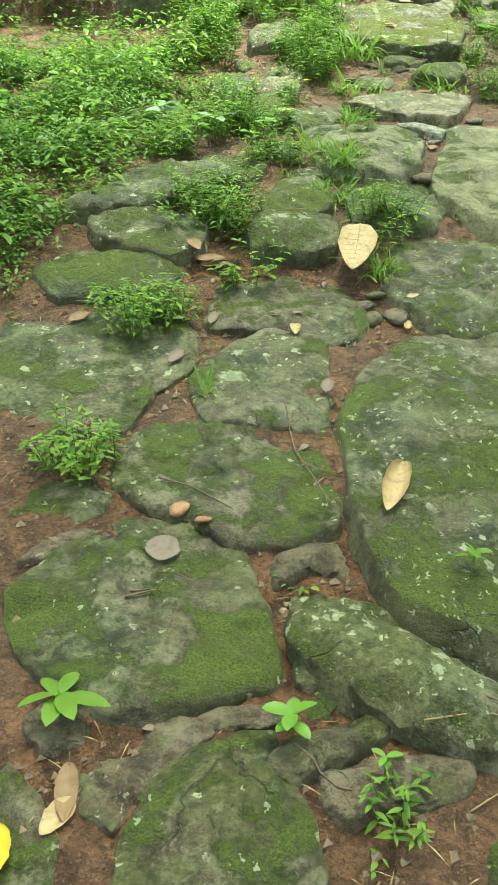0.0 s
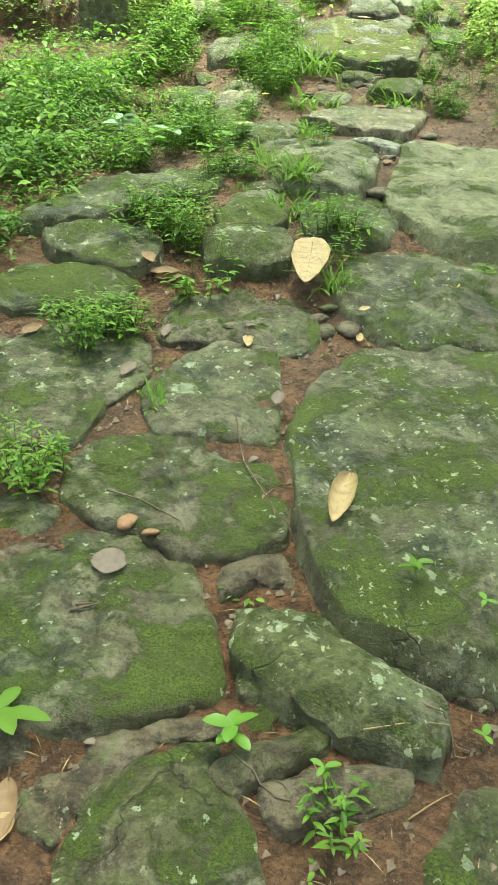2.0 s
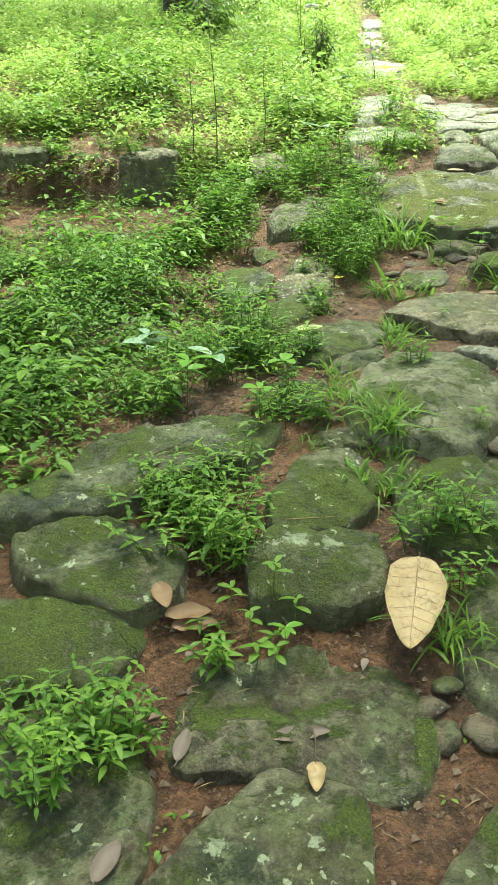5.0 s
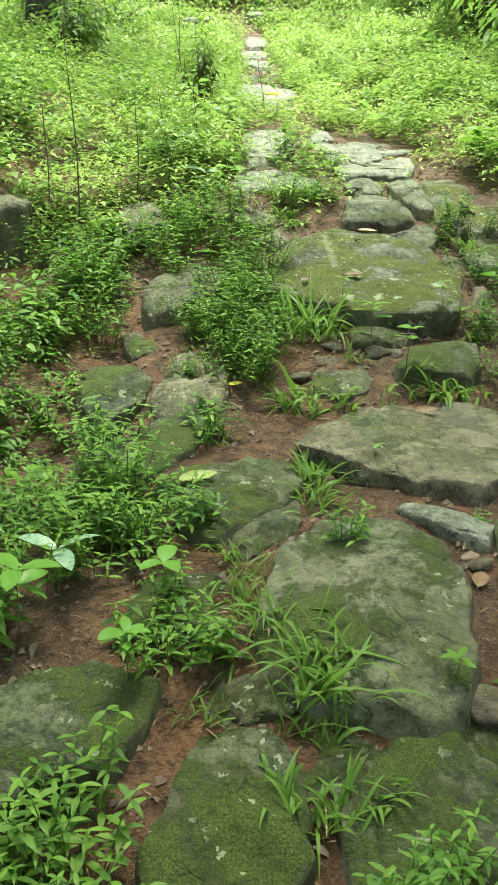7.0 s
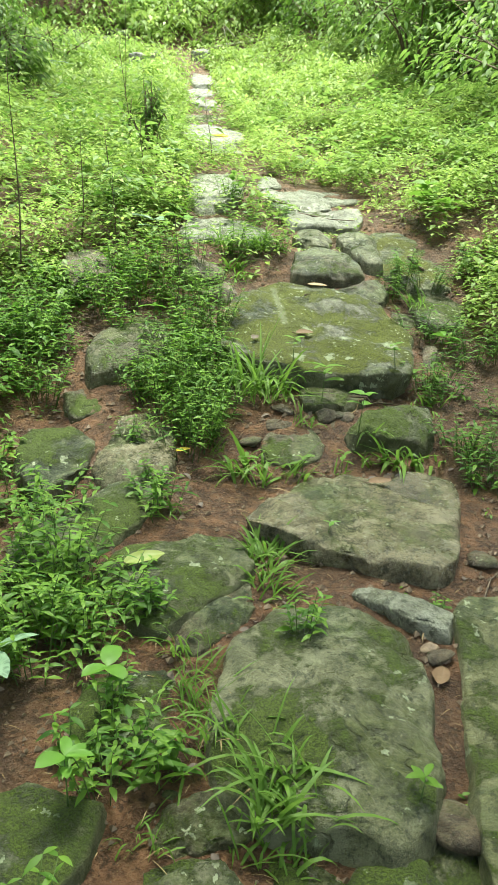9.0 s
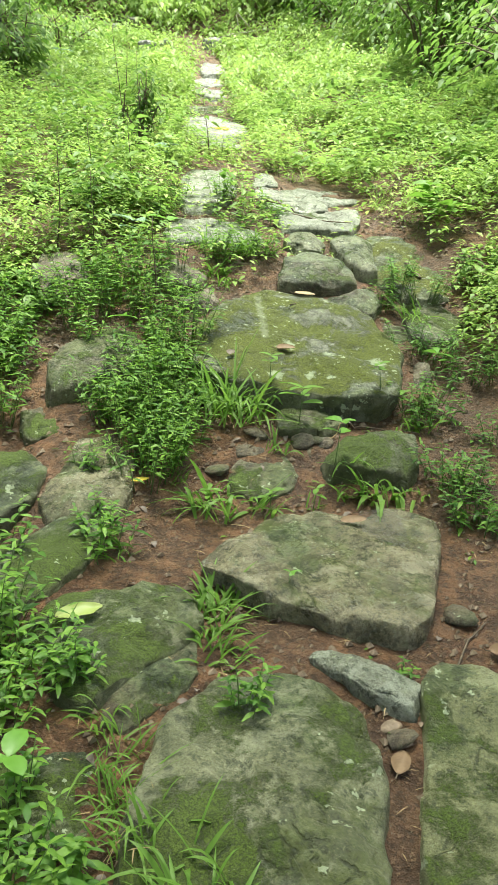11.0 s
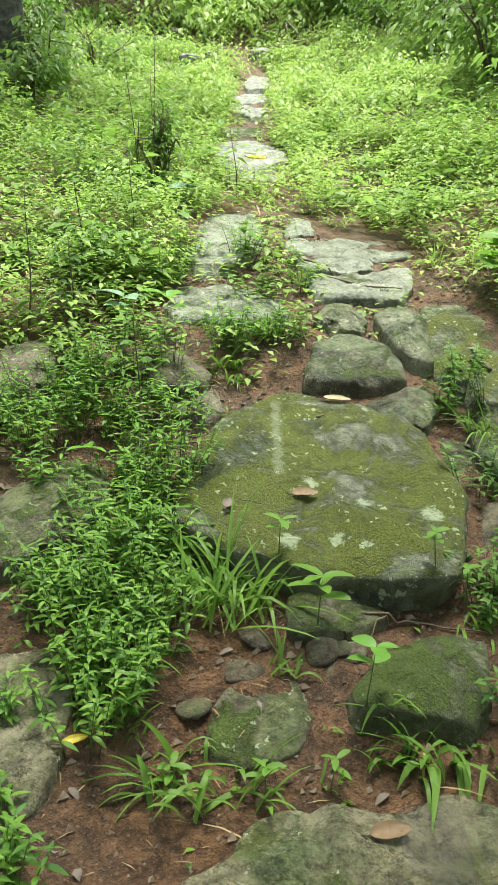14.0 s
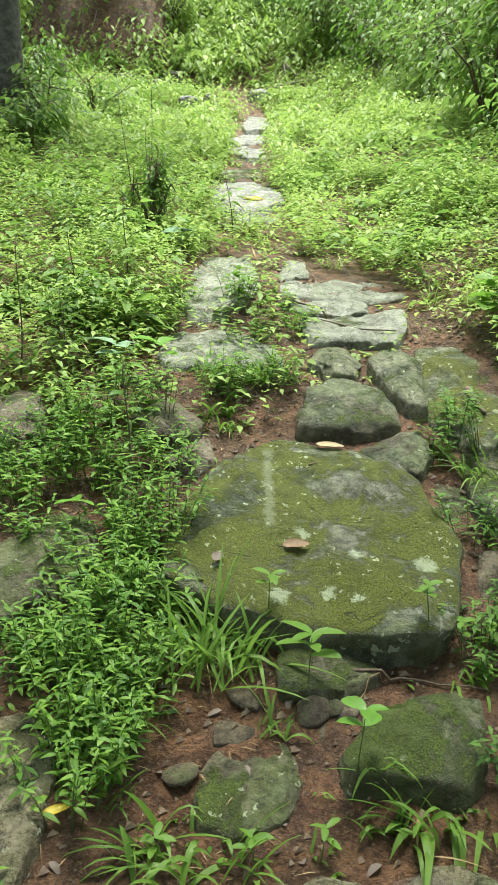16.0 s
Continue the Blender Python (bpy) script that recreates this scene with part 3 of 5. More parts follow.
stone("b", [(0.73, 5.83), (0.88, 5.85), (0.89, 5.78), (0.72, 5.76)], 1.35, 0.25, .08, path)
stone("b", [(0.94, 5.79), (1.02, 5.82), (1.02, 5.74), (0.95, 5.69)], 1.35, 0.25, .09, path)
stone("great", [(0.55, 6.36), (0.63, 6.58), (0.75, 6.80), (0.92, 6.96), (1.08, 6.89), (1.21, 6.85), (1.36, 6.79), (1.41, 6.62), (1.47, 6.33), (1.42, 6.16), (1.35, 5.98), (1.27, 5.92), (1.03, 5.95), (0.72, 6.03), (0.57, 6.16)], 1.66, 0.27, .2, path, under=True)
stone("n", [(1.19, 6.86), (1.35, 6.98), (1.49, 7.01), (1.52, 6.86), (1.43, 6.74), (1.35, 6.80)], 1.77, 0.30, .2, path, dome=0.018)
stone("n", [(1.03, 7.01), (1.08, 7.25), (1.23, 7.33), (1.41, 7.23), (1.43, 7.07), (1.41, 7.00), (1.22, 6.98), (1.05, 6.99)], 1.88, 0.31, .2, path, dome=0.016, under=True)
stone("g", [(1.12, 7.51), (1.20, 7.64), (1.30, 7.61), (1.35, 7.49), (1.31, 7.37), (1.22, 7.39)], 1.99, 0.28, .16, path, dome=0.016)
stone("g", [(1.37, 7.48), (1.50, 7.64), (1.60, 7.48), (1.55, 7.11), (1.47, 7.16), (1.41, 7.31)], 1.97, 0.30, .2, path, dome=0.016)
stone("x", [(1.62, 7.69), (1.77, 7.72), (1.95, 7.58), (1.88, 7.26), (1.95, 7.07), (1.87, 6.90), (1.66, 6.87), (1.54, 7.10), (1.55, 7.30)], 1.91, 0.30, .18, path)
stone("n", [(1.49, 6.78), (1.59, 6.74), (1.59, 6.63), (1.50, 6.58), (1.46, 6.63)], 1.66, 0.30, .12, path)
stone("n", [(1.62, 6.91), (1.77, 6.95), (1.94, 6.91), (1.80, 6.54), (1.63, 6.51), (1.58, 6.61)], 1.71, 0.30, .18, path)
stone("b", [(1.53, 6.38), (1.62, 6.44), (1.57, 6.24), (1.47, 6.14)], 1.53, 0.30, .14, path)
stone("q", [(1.09, 8.54), (1.29, 8.59), (1.70, 8.56), (1.74, 8.31), (1.49, 8.22), (1.25, 8.25), (1.08, 8.35)], 2.23, 0.20, .18, path, under=True)
stone("q", [(1.08, 8.21), (1.25, 8.24), (1.49, 8.22), (1.50, 8.06), (1.32, 8.06), (1.14, 8.09)], 2.17, 0.25, .14, path)
stone("q", [(1.12, 7.96), (1.50, 8.02), (1.68, 8.13), (1.62, 7.80), (1.52, 7.70), (1.17, 7.69)], 2.11, 0.25, .16, path, under=True)
stone("q", [(0.49, 7.60), (0.55, 7.82), (0.77, 7.87), (1.00, 7.70), (1.04, 7.53), (0.88, 7.47), (0.53, 7.47)], 2.02, 0.25, .14, path)
stone("q", [(0.57, 8.24), (0.65, 8.74), (0.73, 9.09), (0.97, 9.11), (1.00, 8.63), (0.96, 8.32), (0.80, 8.05), (0.63, 7.99)], 2.26, 0.19, .14, path)
stone("q", [(1.10, 8.69), (1.18, 8.98), (1.28, 8.94), (1.26, 8.62), (1.11, 8.57)], 2.31, 0.16, .14, path, dome=0.012)
stone("p", [(0.75, 10.97), (0.84, 11.82), (1.18, 12.01), (1.36, 11.41), (1.35, 10.92), (1.17, 10.54), (0.87, 10.43)], 2.78, 0.17, .14, path, dome=0.012)
stone("p", [(0.80, 10.46), (1.04, 10.42), (1.27, 10.60), (1.25, 10.32), (0.85, 10.15)], 2.59, 0.16, .1, path)
stone("g", [(0.88, 12.70), (1.29, 12.79), (1.28, 12.20), (0.87, 12.03)], 3.02, 0.18, .1, path)
stone("p", [(1.00, 13.86), (1.20, 14.54), (1.41, 14.16), (1.39, 13.40), (1.19, 13.09)], 3.33, 0.18, .12, path)
stone("p", [(0.99, 14.67), (1.32, 15.54), (1.52, 15.30), (1.44, 14.53), (1.05, 14.28)], 3.56, 0.18, .12, path)
stone("p", [(1.26, 15.90), (1.41, 17.21), (1.66, 17.21), (1.65, 16.02), (1.46, 15.39), (1.27, 15.33)], 3.87, 0.20, .16, path)
tagged(stone("n", [(-0.00, 6.18), (0.06, 6.30), (0.21, 6.51), (0.34, 6.48), (0.36, 6.26), (0.28, 6.13), (0.15, 6.05), (0.03, 6.04)], 1.58, 0.29, .26, dome=0.02, name="boulder"), "weathered brown boulder half overgrown by weeds", "boulder", "boulders beside the path")
tagged(stone("b", [(0.42, 7.02), (0.46, 7.15), (0.60, 7.18), (0.67, 7.02), (0.65, 6.92), (0.50, 6.90)], 1.85, 0.31, .24, dome=0.014, name="boulder"), "weathered brown boulder half overgrown by weeds", "boulder", "boulders beside the path")
tagged(stone("b", [(0.53, 6.88), (0.58, 6.98), (0.71, 6.99), (0.73, 6.85), (0.66, 6.77), (0.56, 6.80)], 1.75, 0.30, .2, name="boulder"), "weathered brown boulder half overgrown by weeds", "boulder", "boulders beside the path")
tagged(stone("b", [(-0.10, 7.22), (0.03, 7.29), (0.11, 7.13), (0.13, 6.92), (-0.03, 6.87), (-0.15, 7.04)], 1.85, 0.31, .3, dome=0.014, name="boulder"), "weathered brown boulder half overgrown by weeds", "boulder", "boulders beside the path")
tagged(stone("b", [(-0.13, 7.02), (-0.08, 7.15), (0.02, 7.10), (0.07, 6.88), (-0.06, 6.81)], 1.81, 0.31, .25, dome=0.014, name="boulder"), "weathered brown boulder half overgrown by weeds", "boulder", "boulders beside the path")
stone("n", [(0.15, 4.04), (0.28, 4.07), (0.36, 4.05), (0.40, 3.99), (0.37, 3.94), (0.23, 3.93), (0.16, 3.95)], 0.99, 0.22, .12, path)
stone("m", [(0.17, 3.92), (0.34, 3.93), (0.48, 3.91), (0.56, 3.84), (0.49, 3.75), (0.21, 3.77), (0.15, 3.84)], 0.95, 0.22, .12, path)
stone("n", [(-0.55, 1.97), (-0.46, 1.99), (-0.36, 1.92), (-0.37, 1.84), (-0.48, 1.78), (-0.62, 1.84)], 0.44, 0.13, .1, path)
stone("b", [(-0.50, 1.74), (-0.42, 1.79), (-0.36, 1.78), (-0.41, 1.73), (-0.47, 1.67), (-0.56, 1.65)], 0.42, 0.13, .1, path)
stone("n", [(0.09, 1.35), (0.13, 1.36), (0.15, 1.33), (0.14, 1.30), (0.10, 1.30)], 0.36, 0.16, .1, path)
stone("n", [(0.10, 1.28), (0.15, 1.30), (0.18, 1.26), (0.16, 1.22), (0.11, 1.23)], 0.34, 0.16, .1, path)
stone("b", [(-0.41, 1.26), (-0.35, 1.25), (-0.31, 1.21), (-0.32, 1.16), (-0.39, 1.14), (-0.44, 1.20)], 0.33, 0.16, .1, path)
stone("g", [(0.72, 3.92), (0.80, 3.94), (0.82, 3.89), (0.78, 3.81), (0.71, 3.84)], 0.96, 0.22, .12, path)
stone("b", [(0.70, 5.78), (0.81, 5.81), (0.82, 5.73), (0.70, 5.71)], 1.35, 0.25, .1, path)
stone("m", [(0.38, 5.27), (0.50, 5.31), (0.50, 5.13), (0.41, 5.04), (0.36, 5.10)], 1.18, 0.11, .12, path)
for x0, x1, y0, top in ((-0.93, -0.56, 6.84, 1.90), (-1.34, -0.95, 6.96, 1.88), (-1.85, -1.36, 6.93, 1.92), (-2.5, -1.87, 6.98, 1.9)):
    tagged(stone("n", [(x0, y0), (x1, y0 + 0.02), (x1 - 0.02, y0 + 0.4), (x0 + 0.03, y0 + 0.42)], top, 0.05, 0.5, dome=0.02, name="boulder"), "squared dark stone block of an old retaining bank", "boulder", "retaining stones")

for x, y, w, d, kind in ((0.55, 17.3, 0.30, 0.16, "p"), (0.86, 17.7, 0.20, 0.12, "p"), (1.62, 18.2, 0.34, 0.16, "p"), (0.72, 19.6, 0.36, 0.2, "n"), (1.36, 19.9, 0.30, 0.2, "n"), (1.50, 20.6, 0.34, 0.22, "p"), (1.25, 21.3, 0.3, 0.2, "n"), (1.75, 21.6, 0.34, 0.24, "p"), (1.95, 22.3, 0.34, 0.24, "p"), (0.25, 19.2, 0.4, 0.26, "n"), (0.02, 18.6, 0.3, 0.22, "n"), (-0.5, 18.9, 0.36, 0.26, "n")):
    spread = [(x - w * 0.5, y - d * 0.3), (x - w * 0.36, y + d * 0.4), (x + w * 0.1, y + d * 0.5), (x + w * 0.48, y + d * 0.25), (x + w * 0.42, y - d * 0.4), (x - w * 0.05, y - d * 0.5)]
    tagged(stone(kind, spread, ground(x, y) + 0.16, 0.2, 0.3, dome=0.02, name="boulder"), "pale rock showing among weeds on the far slope", "boulder", "far rocks")

# ---- foliage builders ----
rng = np.random.default_rng(7)


def blade_mesh(name, base, way, length, width, sag, material, shape="leaf", parent=None, label="", side=None):
    """Many leaves in one mesh. base, way: arrays (n, 3); the leaf runs along way and sags; its two halves fold up at the midrib."""
    n = len(base)
    base, way = np.asarray(base, float), np.asarray(way, float)
    way /= np.linalg.norm(way, axis=1)[:, None] + 1e-9
    length, width, sag = (np.broadcast_to(np.asarray(v, float), (n,)) for v in (length, width, sag))
    if side is None:
        side = np.cross(way, (0, 0, 1.0)) + rng.normal(0, 0.18, (n, 3))
    side = side / (np.linalg.norm(side, axis=1)[:, None] + 1e-9)
    nor = np.cross(side, way)
    if shape == "small":
        st, wd = (0.0, 0.42, 1.0), (0.0, 1.0, 0.0)
    elif shape == "mid":
        st, wd = (0.0, 0.3, 0.65, 1.0), (0.0, 0.9, 0.8, 0.0)
    elif shape == "leaf":
        st, wd = (0.0, 0.2, 0.45, 0.75, 1.0), (0.06, 0.75, 1.0, 0.6, 0.0)
    elif shape == "fine":
        st = [k / 16 for k in range(17)]
        wd = [0.04 if k == 0 else (0.0 if k == 16 else math.sin(math.pi * (k / 16) ** 0.85) ** 0.72) for k in range(17)]
    elif shape == "oval":
        st, wd = (0.0, 0.12, 0.35, 0.62, 0.86, 1.0), (0.05, 0.62, 0.98, 1.0, 0.6, 0.0)
    else:
        st, wd = (0.0, 0.2, 0.4, 0.6, 0.8, 1.0), (0.6, 0.95, 1.0, 0.85, 0.55, 0.0)
    cols, rows_at, count = [], [], 0
    down = np.array((0, 0, -1.0))
    for s, w in zip(st, wd):
        mid = base + way * (length * s)[:, None] + down * (sag * length * s * s)[:, None]
        if w == 0.0:
            cols.append(mid)
            rows_at.append((count,))
            count += 1
        else:
            off, lift = side * (0.5 * width * w)[:, None], nor * (0.12 * width * w)[:, None]
            cols += [mid - off + lift, mid, mid + off + lift]
            rows_at.append((count, count + 1, count + 2))
            count += 3
    verts = np.stack(cols, 1).reshape(-1, 3)
    quads, tris = [], []
    for a, b in zip(rows_at, rows_at[1:]):
        if len(a) == 1:
            tris += [(a[0], b[1], b[0]), (a[0], b[2], b[1])]
        elif len(b) == 1:
            tris += [(a[0], a[1], b[0]), (a[1], a[2], b[0])]
        else:
            quads += [(a[0], a[1], b[1], b[0]), (a[1], a[2], b[2], b[1])]
    shift = (np.arange(n) * count)[:, None, None]
    loops = [(np.array(tris)[None] + shift).reshape(-1)]
    starts = [np.arange(n * len(tris)) * 3]
    if quads:
        loops.append((np.array(quads)[None] + shift).reshape(-1))
        starts.append(n * len(tris) * 3 + np.arange(n * len(quads)) * 4)
    loops, starts = np.concatenate(loops).astype(np.int32), np.concatenate(starts).astype(np.int32)
    me = bpy.data.meshes.new(name)
    me.vertices.add(len(verts))
    me.vertices.foreach_set("co", verts.astype(np.float32).ravel())
    me.loops.add(len(loops))
    me.loops.foreach_set("vertex_index", loops)
    me.polygons.add(len(starts))
    me.polygons.foreach_set("loop_start", starts)
    me.update(calc_edges=True)
    me.polygons.foreach_set("use_smooth", np.ones(len(starts), dtype=bool))
    me.materials.append(material)
    ob = new(name, me)
    if parent is not None:
        ob.parent = parent
    if label:
        ob["label"] = label
    return ob


def tube_mesh(name, runs, material, parent=None, label="", sides=5):
    """Round stems: each run is a list of (point, radius)."""
    verts, faces = [], []
    for run in runs:
        first = len(verts)
        for k, (p, r) in enumerate(run):
            p = Vector(p)
            ahead = (Vector(run[min(k + 1, len(run) - 1)][0]) - Vector(run[max(k - 1, 0)][0])).normalized()
            u = ahead.cross(Vector((0.31, 0.87, 0.38))).normalized()
            v = ahead.cross(u)
            for i in range(sides):
                a = 2 * math.pi * i / sides
                verts.append(p + (u * math.cos(a) + v * math.sin(a)) * r)
        for k in range(len(run) - 1):
            a, b = first + k * sides, first + (k + 1) * sides
            for i in range(sides):
                faces.append((a + i, a + (i + 1) % sides, b + (i + 1) % sides, b + i))
        faces.append(tuple(first + i for i in range(sides))[::-1])
        faces.append(tuple(first + (len(run) - 1) * sides + i for i in range(sides)))
    return mesh_object(name, verts, faces, material, parent, label)


def at(name, x, y, z=None):
    ob = new(name)
    ob.location = (x, y, rest(x, y) if z is None else z)
    return ob


def herb(x, y, radius, height, stems=16, leaf=0.045, material=None, label="leafy green herb clump with narrow pointed leaves beside the path", pairs=5):
    """A bushy weed: bowed stems with pairs of lance-shaped leaves."""
    plant = tagged(at("herb", x, y), label, "herb", "weeds by the path")
    r, runs, base, way, size = random.Random(int(x * 991 + y * 7919)), [], [], [], []
    for _ in range(stems):
        a, d = r.uniform(0, 2 * math.pi), radius * math.sqrt(r.random())
        foot = Vector((0.55 * d * math.cos(a), 0.55 * d * math.sin(a), -0.03))
        h = height * r.uniform(0.5, 1.1)
        tip = Vector((d * math.cos(a) * 1.2, d * math.sin(a) * 1.2, h))
        run = []
        for k in range(5):
            u = k / 4
            p = foot.lerp(tip, u)
            p.z += 0.25 * h * math.sin(u * math.pi) * 0.6
            run.append((p, 0.0022 * (1 - 0.6 * u)))
        runs.append(run)
        turn = r.uniform(0, 3)
        for k in range(pairs):
            u = 0.3 + 0.7 * k / max(1, pairs - 1)
            p = foot.lerp(tip, u)
            p.z += 0.25 * h * math.sin(u * math.pi) * 0.6
            turn += 1.57 + r.uniform(-0.4, 0.4)
            for s in (0, math.pi):
                base.append(p)
                way.append((math.cos(turn + s), math.sin(turn + s), r.uniform(-0.05, 0.5)))
                size.append(leaf * r.uniform(0.65, 1.25) * (1.1 - 0.35 * u))
    size = np.array(size)
    for run in runs:
        tube_mesh("stem", [run], STEM, plant, sides=3)
    tagged(blade_mesh("foliage", base, way, size, size * 0.31, 0.3, material or HERB, "leaf", plant), kind="stuff")
    return plant


def grass_tuft(x, y, reach, count, width=0.009, straw=0.15, material=None, label="tuft of arching green grass blades growing between the stones"):
    reach *= 1.5
    tuft = tagged(at("grass_tuft", x, y), label, "grass", "grass tufts")
    r = random.Random(int(x * 1237 + y * 5417))
    lean = r.uniform(0, 2 * math.pi)
    for name, n, mat in (("blade", int(count * 1.5), material or GRASS), ("dead_blade", int(count * straw * 0.7), STRAW)):
        for _ in range(n):
            a = lean + r.gauss(0, 1.25)
            foot, d = r.uniform(0, 2 * math.pi), 0.30 * reach * r.random() ** 0.7
            up = r.uniform(0.4, 2.6) if name == "blade" else r.uniform(0.1, 0.8)
            blade_mesh(name, [(d * math.cos(foot), d * math.sin(foot), -0.015)], [(math.cos(a), math.sin(a), up)], reach * r.uniform(0.35, 1.15) * (1 if name == "blade" else 0.7), width * r.uniform(0.45, 1.05) * (1 if name == "blade" else 0.45), r.uniform(0.25, 0.85), mat, "blade", tuft)
    return tuft


def seedling(x, y, height, leaves, leaf, wide=0.45, material=None, label="small seedling with fresh green leaves in the earth", flat=0.25):
    plant = tagged(at("seedling", x, y), label, "seedling", "seedlings")
    r = random.Random(int(x * 733 + y * 3571))
    lean = Vector((r.uniform(-0.12, 0.12), r.uniform(-0.12, 0.12), 1))
    tube_mesh("stem", [[(lean * height * k / 4 - Vector((0, 0, 0.01)), 0.0022 - 0.0003 * k) for k in range(5)]], STEM, plant, sides=5)
    turn = r.uniform(0, 6)
    for k in range(leaves):
        turn += 2.4
        p = lean * height * (1 - 0.45 * (k // 3) / max(1, leaves / 3))
        size = leaf * r.uniform(0.75, 1.15)
        blade_mesh("leaf", [p], [(math.cos(turn), math.sin(turn), flat + r.uniform(-0.1, 0.25))], size, size * wide, 0.25, material or YOUNG, "oval", plant)
    return plant


def fallen_leaf(x, y, length, width, yaw, material, label, z=None, pitch=0.0, curl=0.5, lift=0.012, stalk=0.02, veins=False, fat=0.85):
    """One dead leaf with its stalk, curled across and wavy at the rim; yaw: the way its tip points, degrees from the path's direction."""
    thing = tagged(at("fallen_leaf", x, y, z), label, "leaf", "fallen leaves")
    thing.location.z += lift
    a = radians(yaw)
    way = Vector((math.sin(a), math.cos(a), 0.2 * math.cos(a) + math.tan(radians(pitch)))).normalized()
    side = Vector((math.cos(a), -math.sin(a), -0.2 * math.sin(a))).normalized()
    nor = side.cross(way)
    seed = Vector((x * 17, y * 11, length * 90))
    rows, cols = 18, 8

    def spot(s, c):
        w = 0.5 * width * math.sin(math.pi * min(1, max(0, s)) ** fat) ** 0.62 + 0.001
        w *= 1 + 0.10 * noise.noise(seed + Vector((s * 9, c, 0)))
        bow = curl * (1.0 + 0.5 * noise.noise(seed + Vector((s * 3, 4, 0))))
        turn = c * bow * 1.3
        across = math.sin(turn) / (bow * 1.3 + 1e-6)
        high = (1 - math.cos(turn)) / (bow * 1.3 + 1e-6) * w
        high += 0.05 * width * noise.noise(seed + Vector((s * 5, c * 2.2, 7))) + 0.3 * curl * length * (s - 0.5) ** 2 * 0.6
        return way * (length * s) + side * (across * w) + nor * high

    verts = [spot(0.5 - 0.5 * math.cos(math.pi * k / rows), -1 + 2 * i / cols) for k in range(rows + 1) for i in range(cols + 1)]
    faces = [(k * (cols + 1) + i, k * (cols + 1) + i + 1, (k + 1) * (cols + 1) + i + 1, (k + 1) * (cols + 1) + i) for k in range(rows) for i in range(cols)]
    mesh_object("blade", verts, faces, material, thing)
    tube_mesh("stalk", [[(way * -stalk + nor * 0.35 * stalk, 0.0020), (way * -0.4 * stalk, 0.0018), (spot(0.05, 0), 0.0016)]], TWIG, thing, sides=5)
    if veins:
        tube_mesh("midrib", [[(spot(0.04 + 0.115 * k, 0) + nor * 0.0015, 0.0019 - 0.00019 * k) for k in range(9)]], DRY_VEIN, thing, sides=5)
        for k in range(1, 8):
            for d in (-1, 1):
                tube_mesh("vein", [[(spot(0.11 * k + 0.10 * u, d * u) + nor * 0.0005, 0.0005 - 0.0002 * u) for u in (0.0, 0.3, 0.6, 0.85)]], DRY_VEIN, thing, sides=4)
    return thing


def twig(points, radius, label="thin dry twig lying on the stones", material=None):
    x, y = points[0]
    thing = tagged(at("twig", x, y), label, "twig", "fallen twigs")
    z0 = thing.location.z
    run = []
    for (ax, ay), (bx, by) in zip(points, points[1:]):
        for k in range(6):
            u = k / 6
            px, py = ax + (bx - ax) * u, ay + (by - ay) * u
            run.append(((px - x, py - y, rest(px, py) - z0 + radius + 0.004), radius * (1 - 0.6 * len(run) / (6 * (len(points) - 1)))))
    tube_mesh("branch", [run], material or TWIG, thing)
    return thing


def sapling(x, y, height, leaves, leaf, lean=(0.0, 0.0), material=None, label="slender upright sapling with small leaves on a thin stem", wide=0.4, radius=0.005):
    plant = tagged(at("sapling", x, y), label, "sapling", "saplings")
    r = random.Random(int(x * 331 + y * 877))
    run, base, way, size = [], [], [], []
    for k in range(8):
        u = k / 7
        run.append(((lean[0] * height * u + 0.012 * math.sin(5 * u), lean[1] * height * u, height * u - 0.02), radius * (1 - 0.75 * u)))
    twigs = []
    for k in range(leaves):
        u = 0.22 + 0.78 * k / leaves
        p = Vector((lean[0] * height * u, lean[1] * height * u, height * u))
        a = k * 2.4 + r.uniform(-0.4, 0.4)
        out = Vector((math.cos(a), math.sin(a), 0.5)) * leaf * r.uniform(0.4, 1.6)
        twigs.append([(p, 0.0015), (p + out, 0.0008)])
        for s in (-0.7, 0.0, 0.7):
            base.append(p + out * r.uniform(0.6, 1.0))
            way.append((math.cos(a + s), math.sin(a + s), r.uniform(-0.1, 0.4)))
            size.append(leaf * r.uniform(0.7, 1.2))
    size = np.array(size)
    tube_mesh("stem", [run], TWIG, plant)
    tagged(tube_mesh("twig", twigs, STEM, plant, sides=3), kind="stuff")
    blade_mesh("foliage", base, way, size, size * wide, 0.25, material or SHRUB, "leaf", plant)["kind"] = "stuff"
    return plant


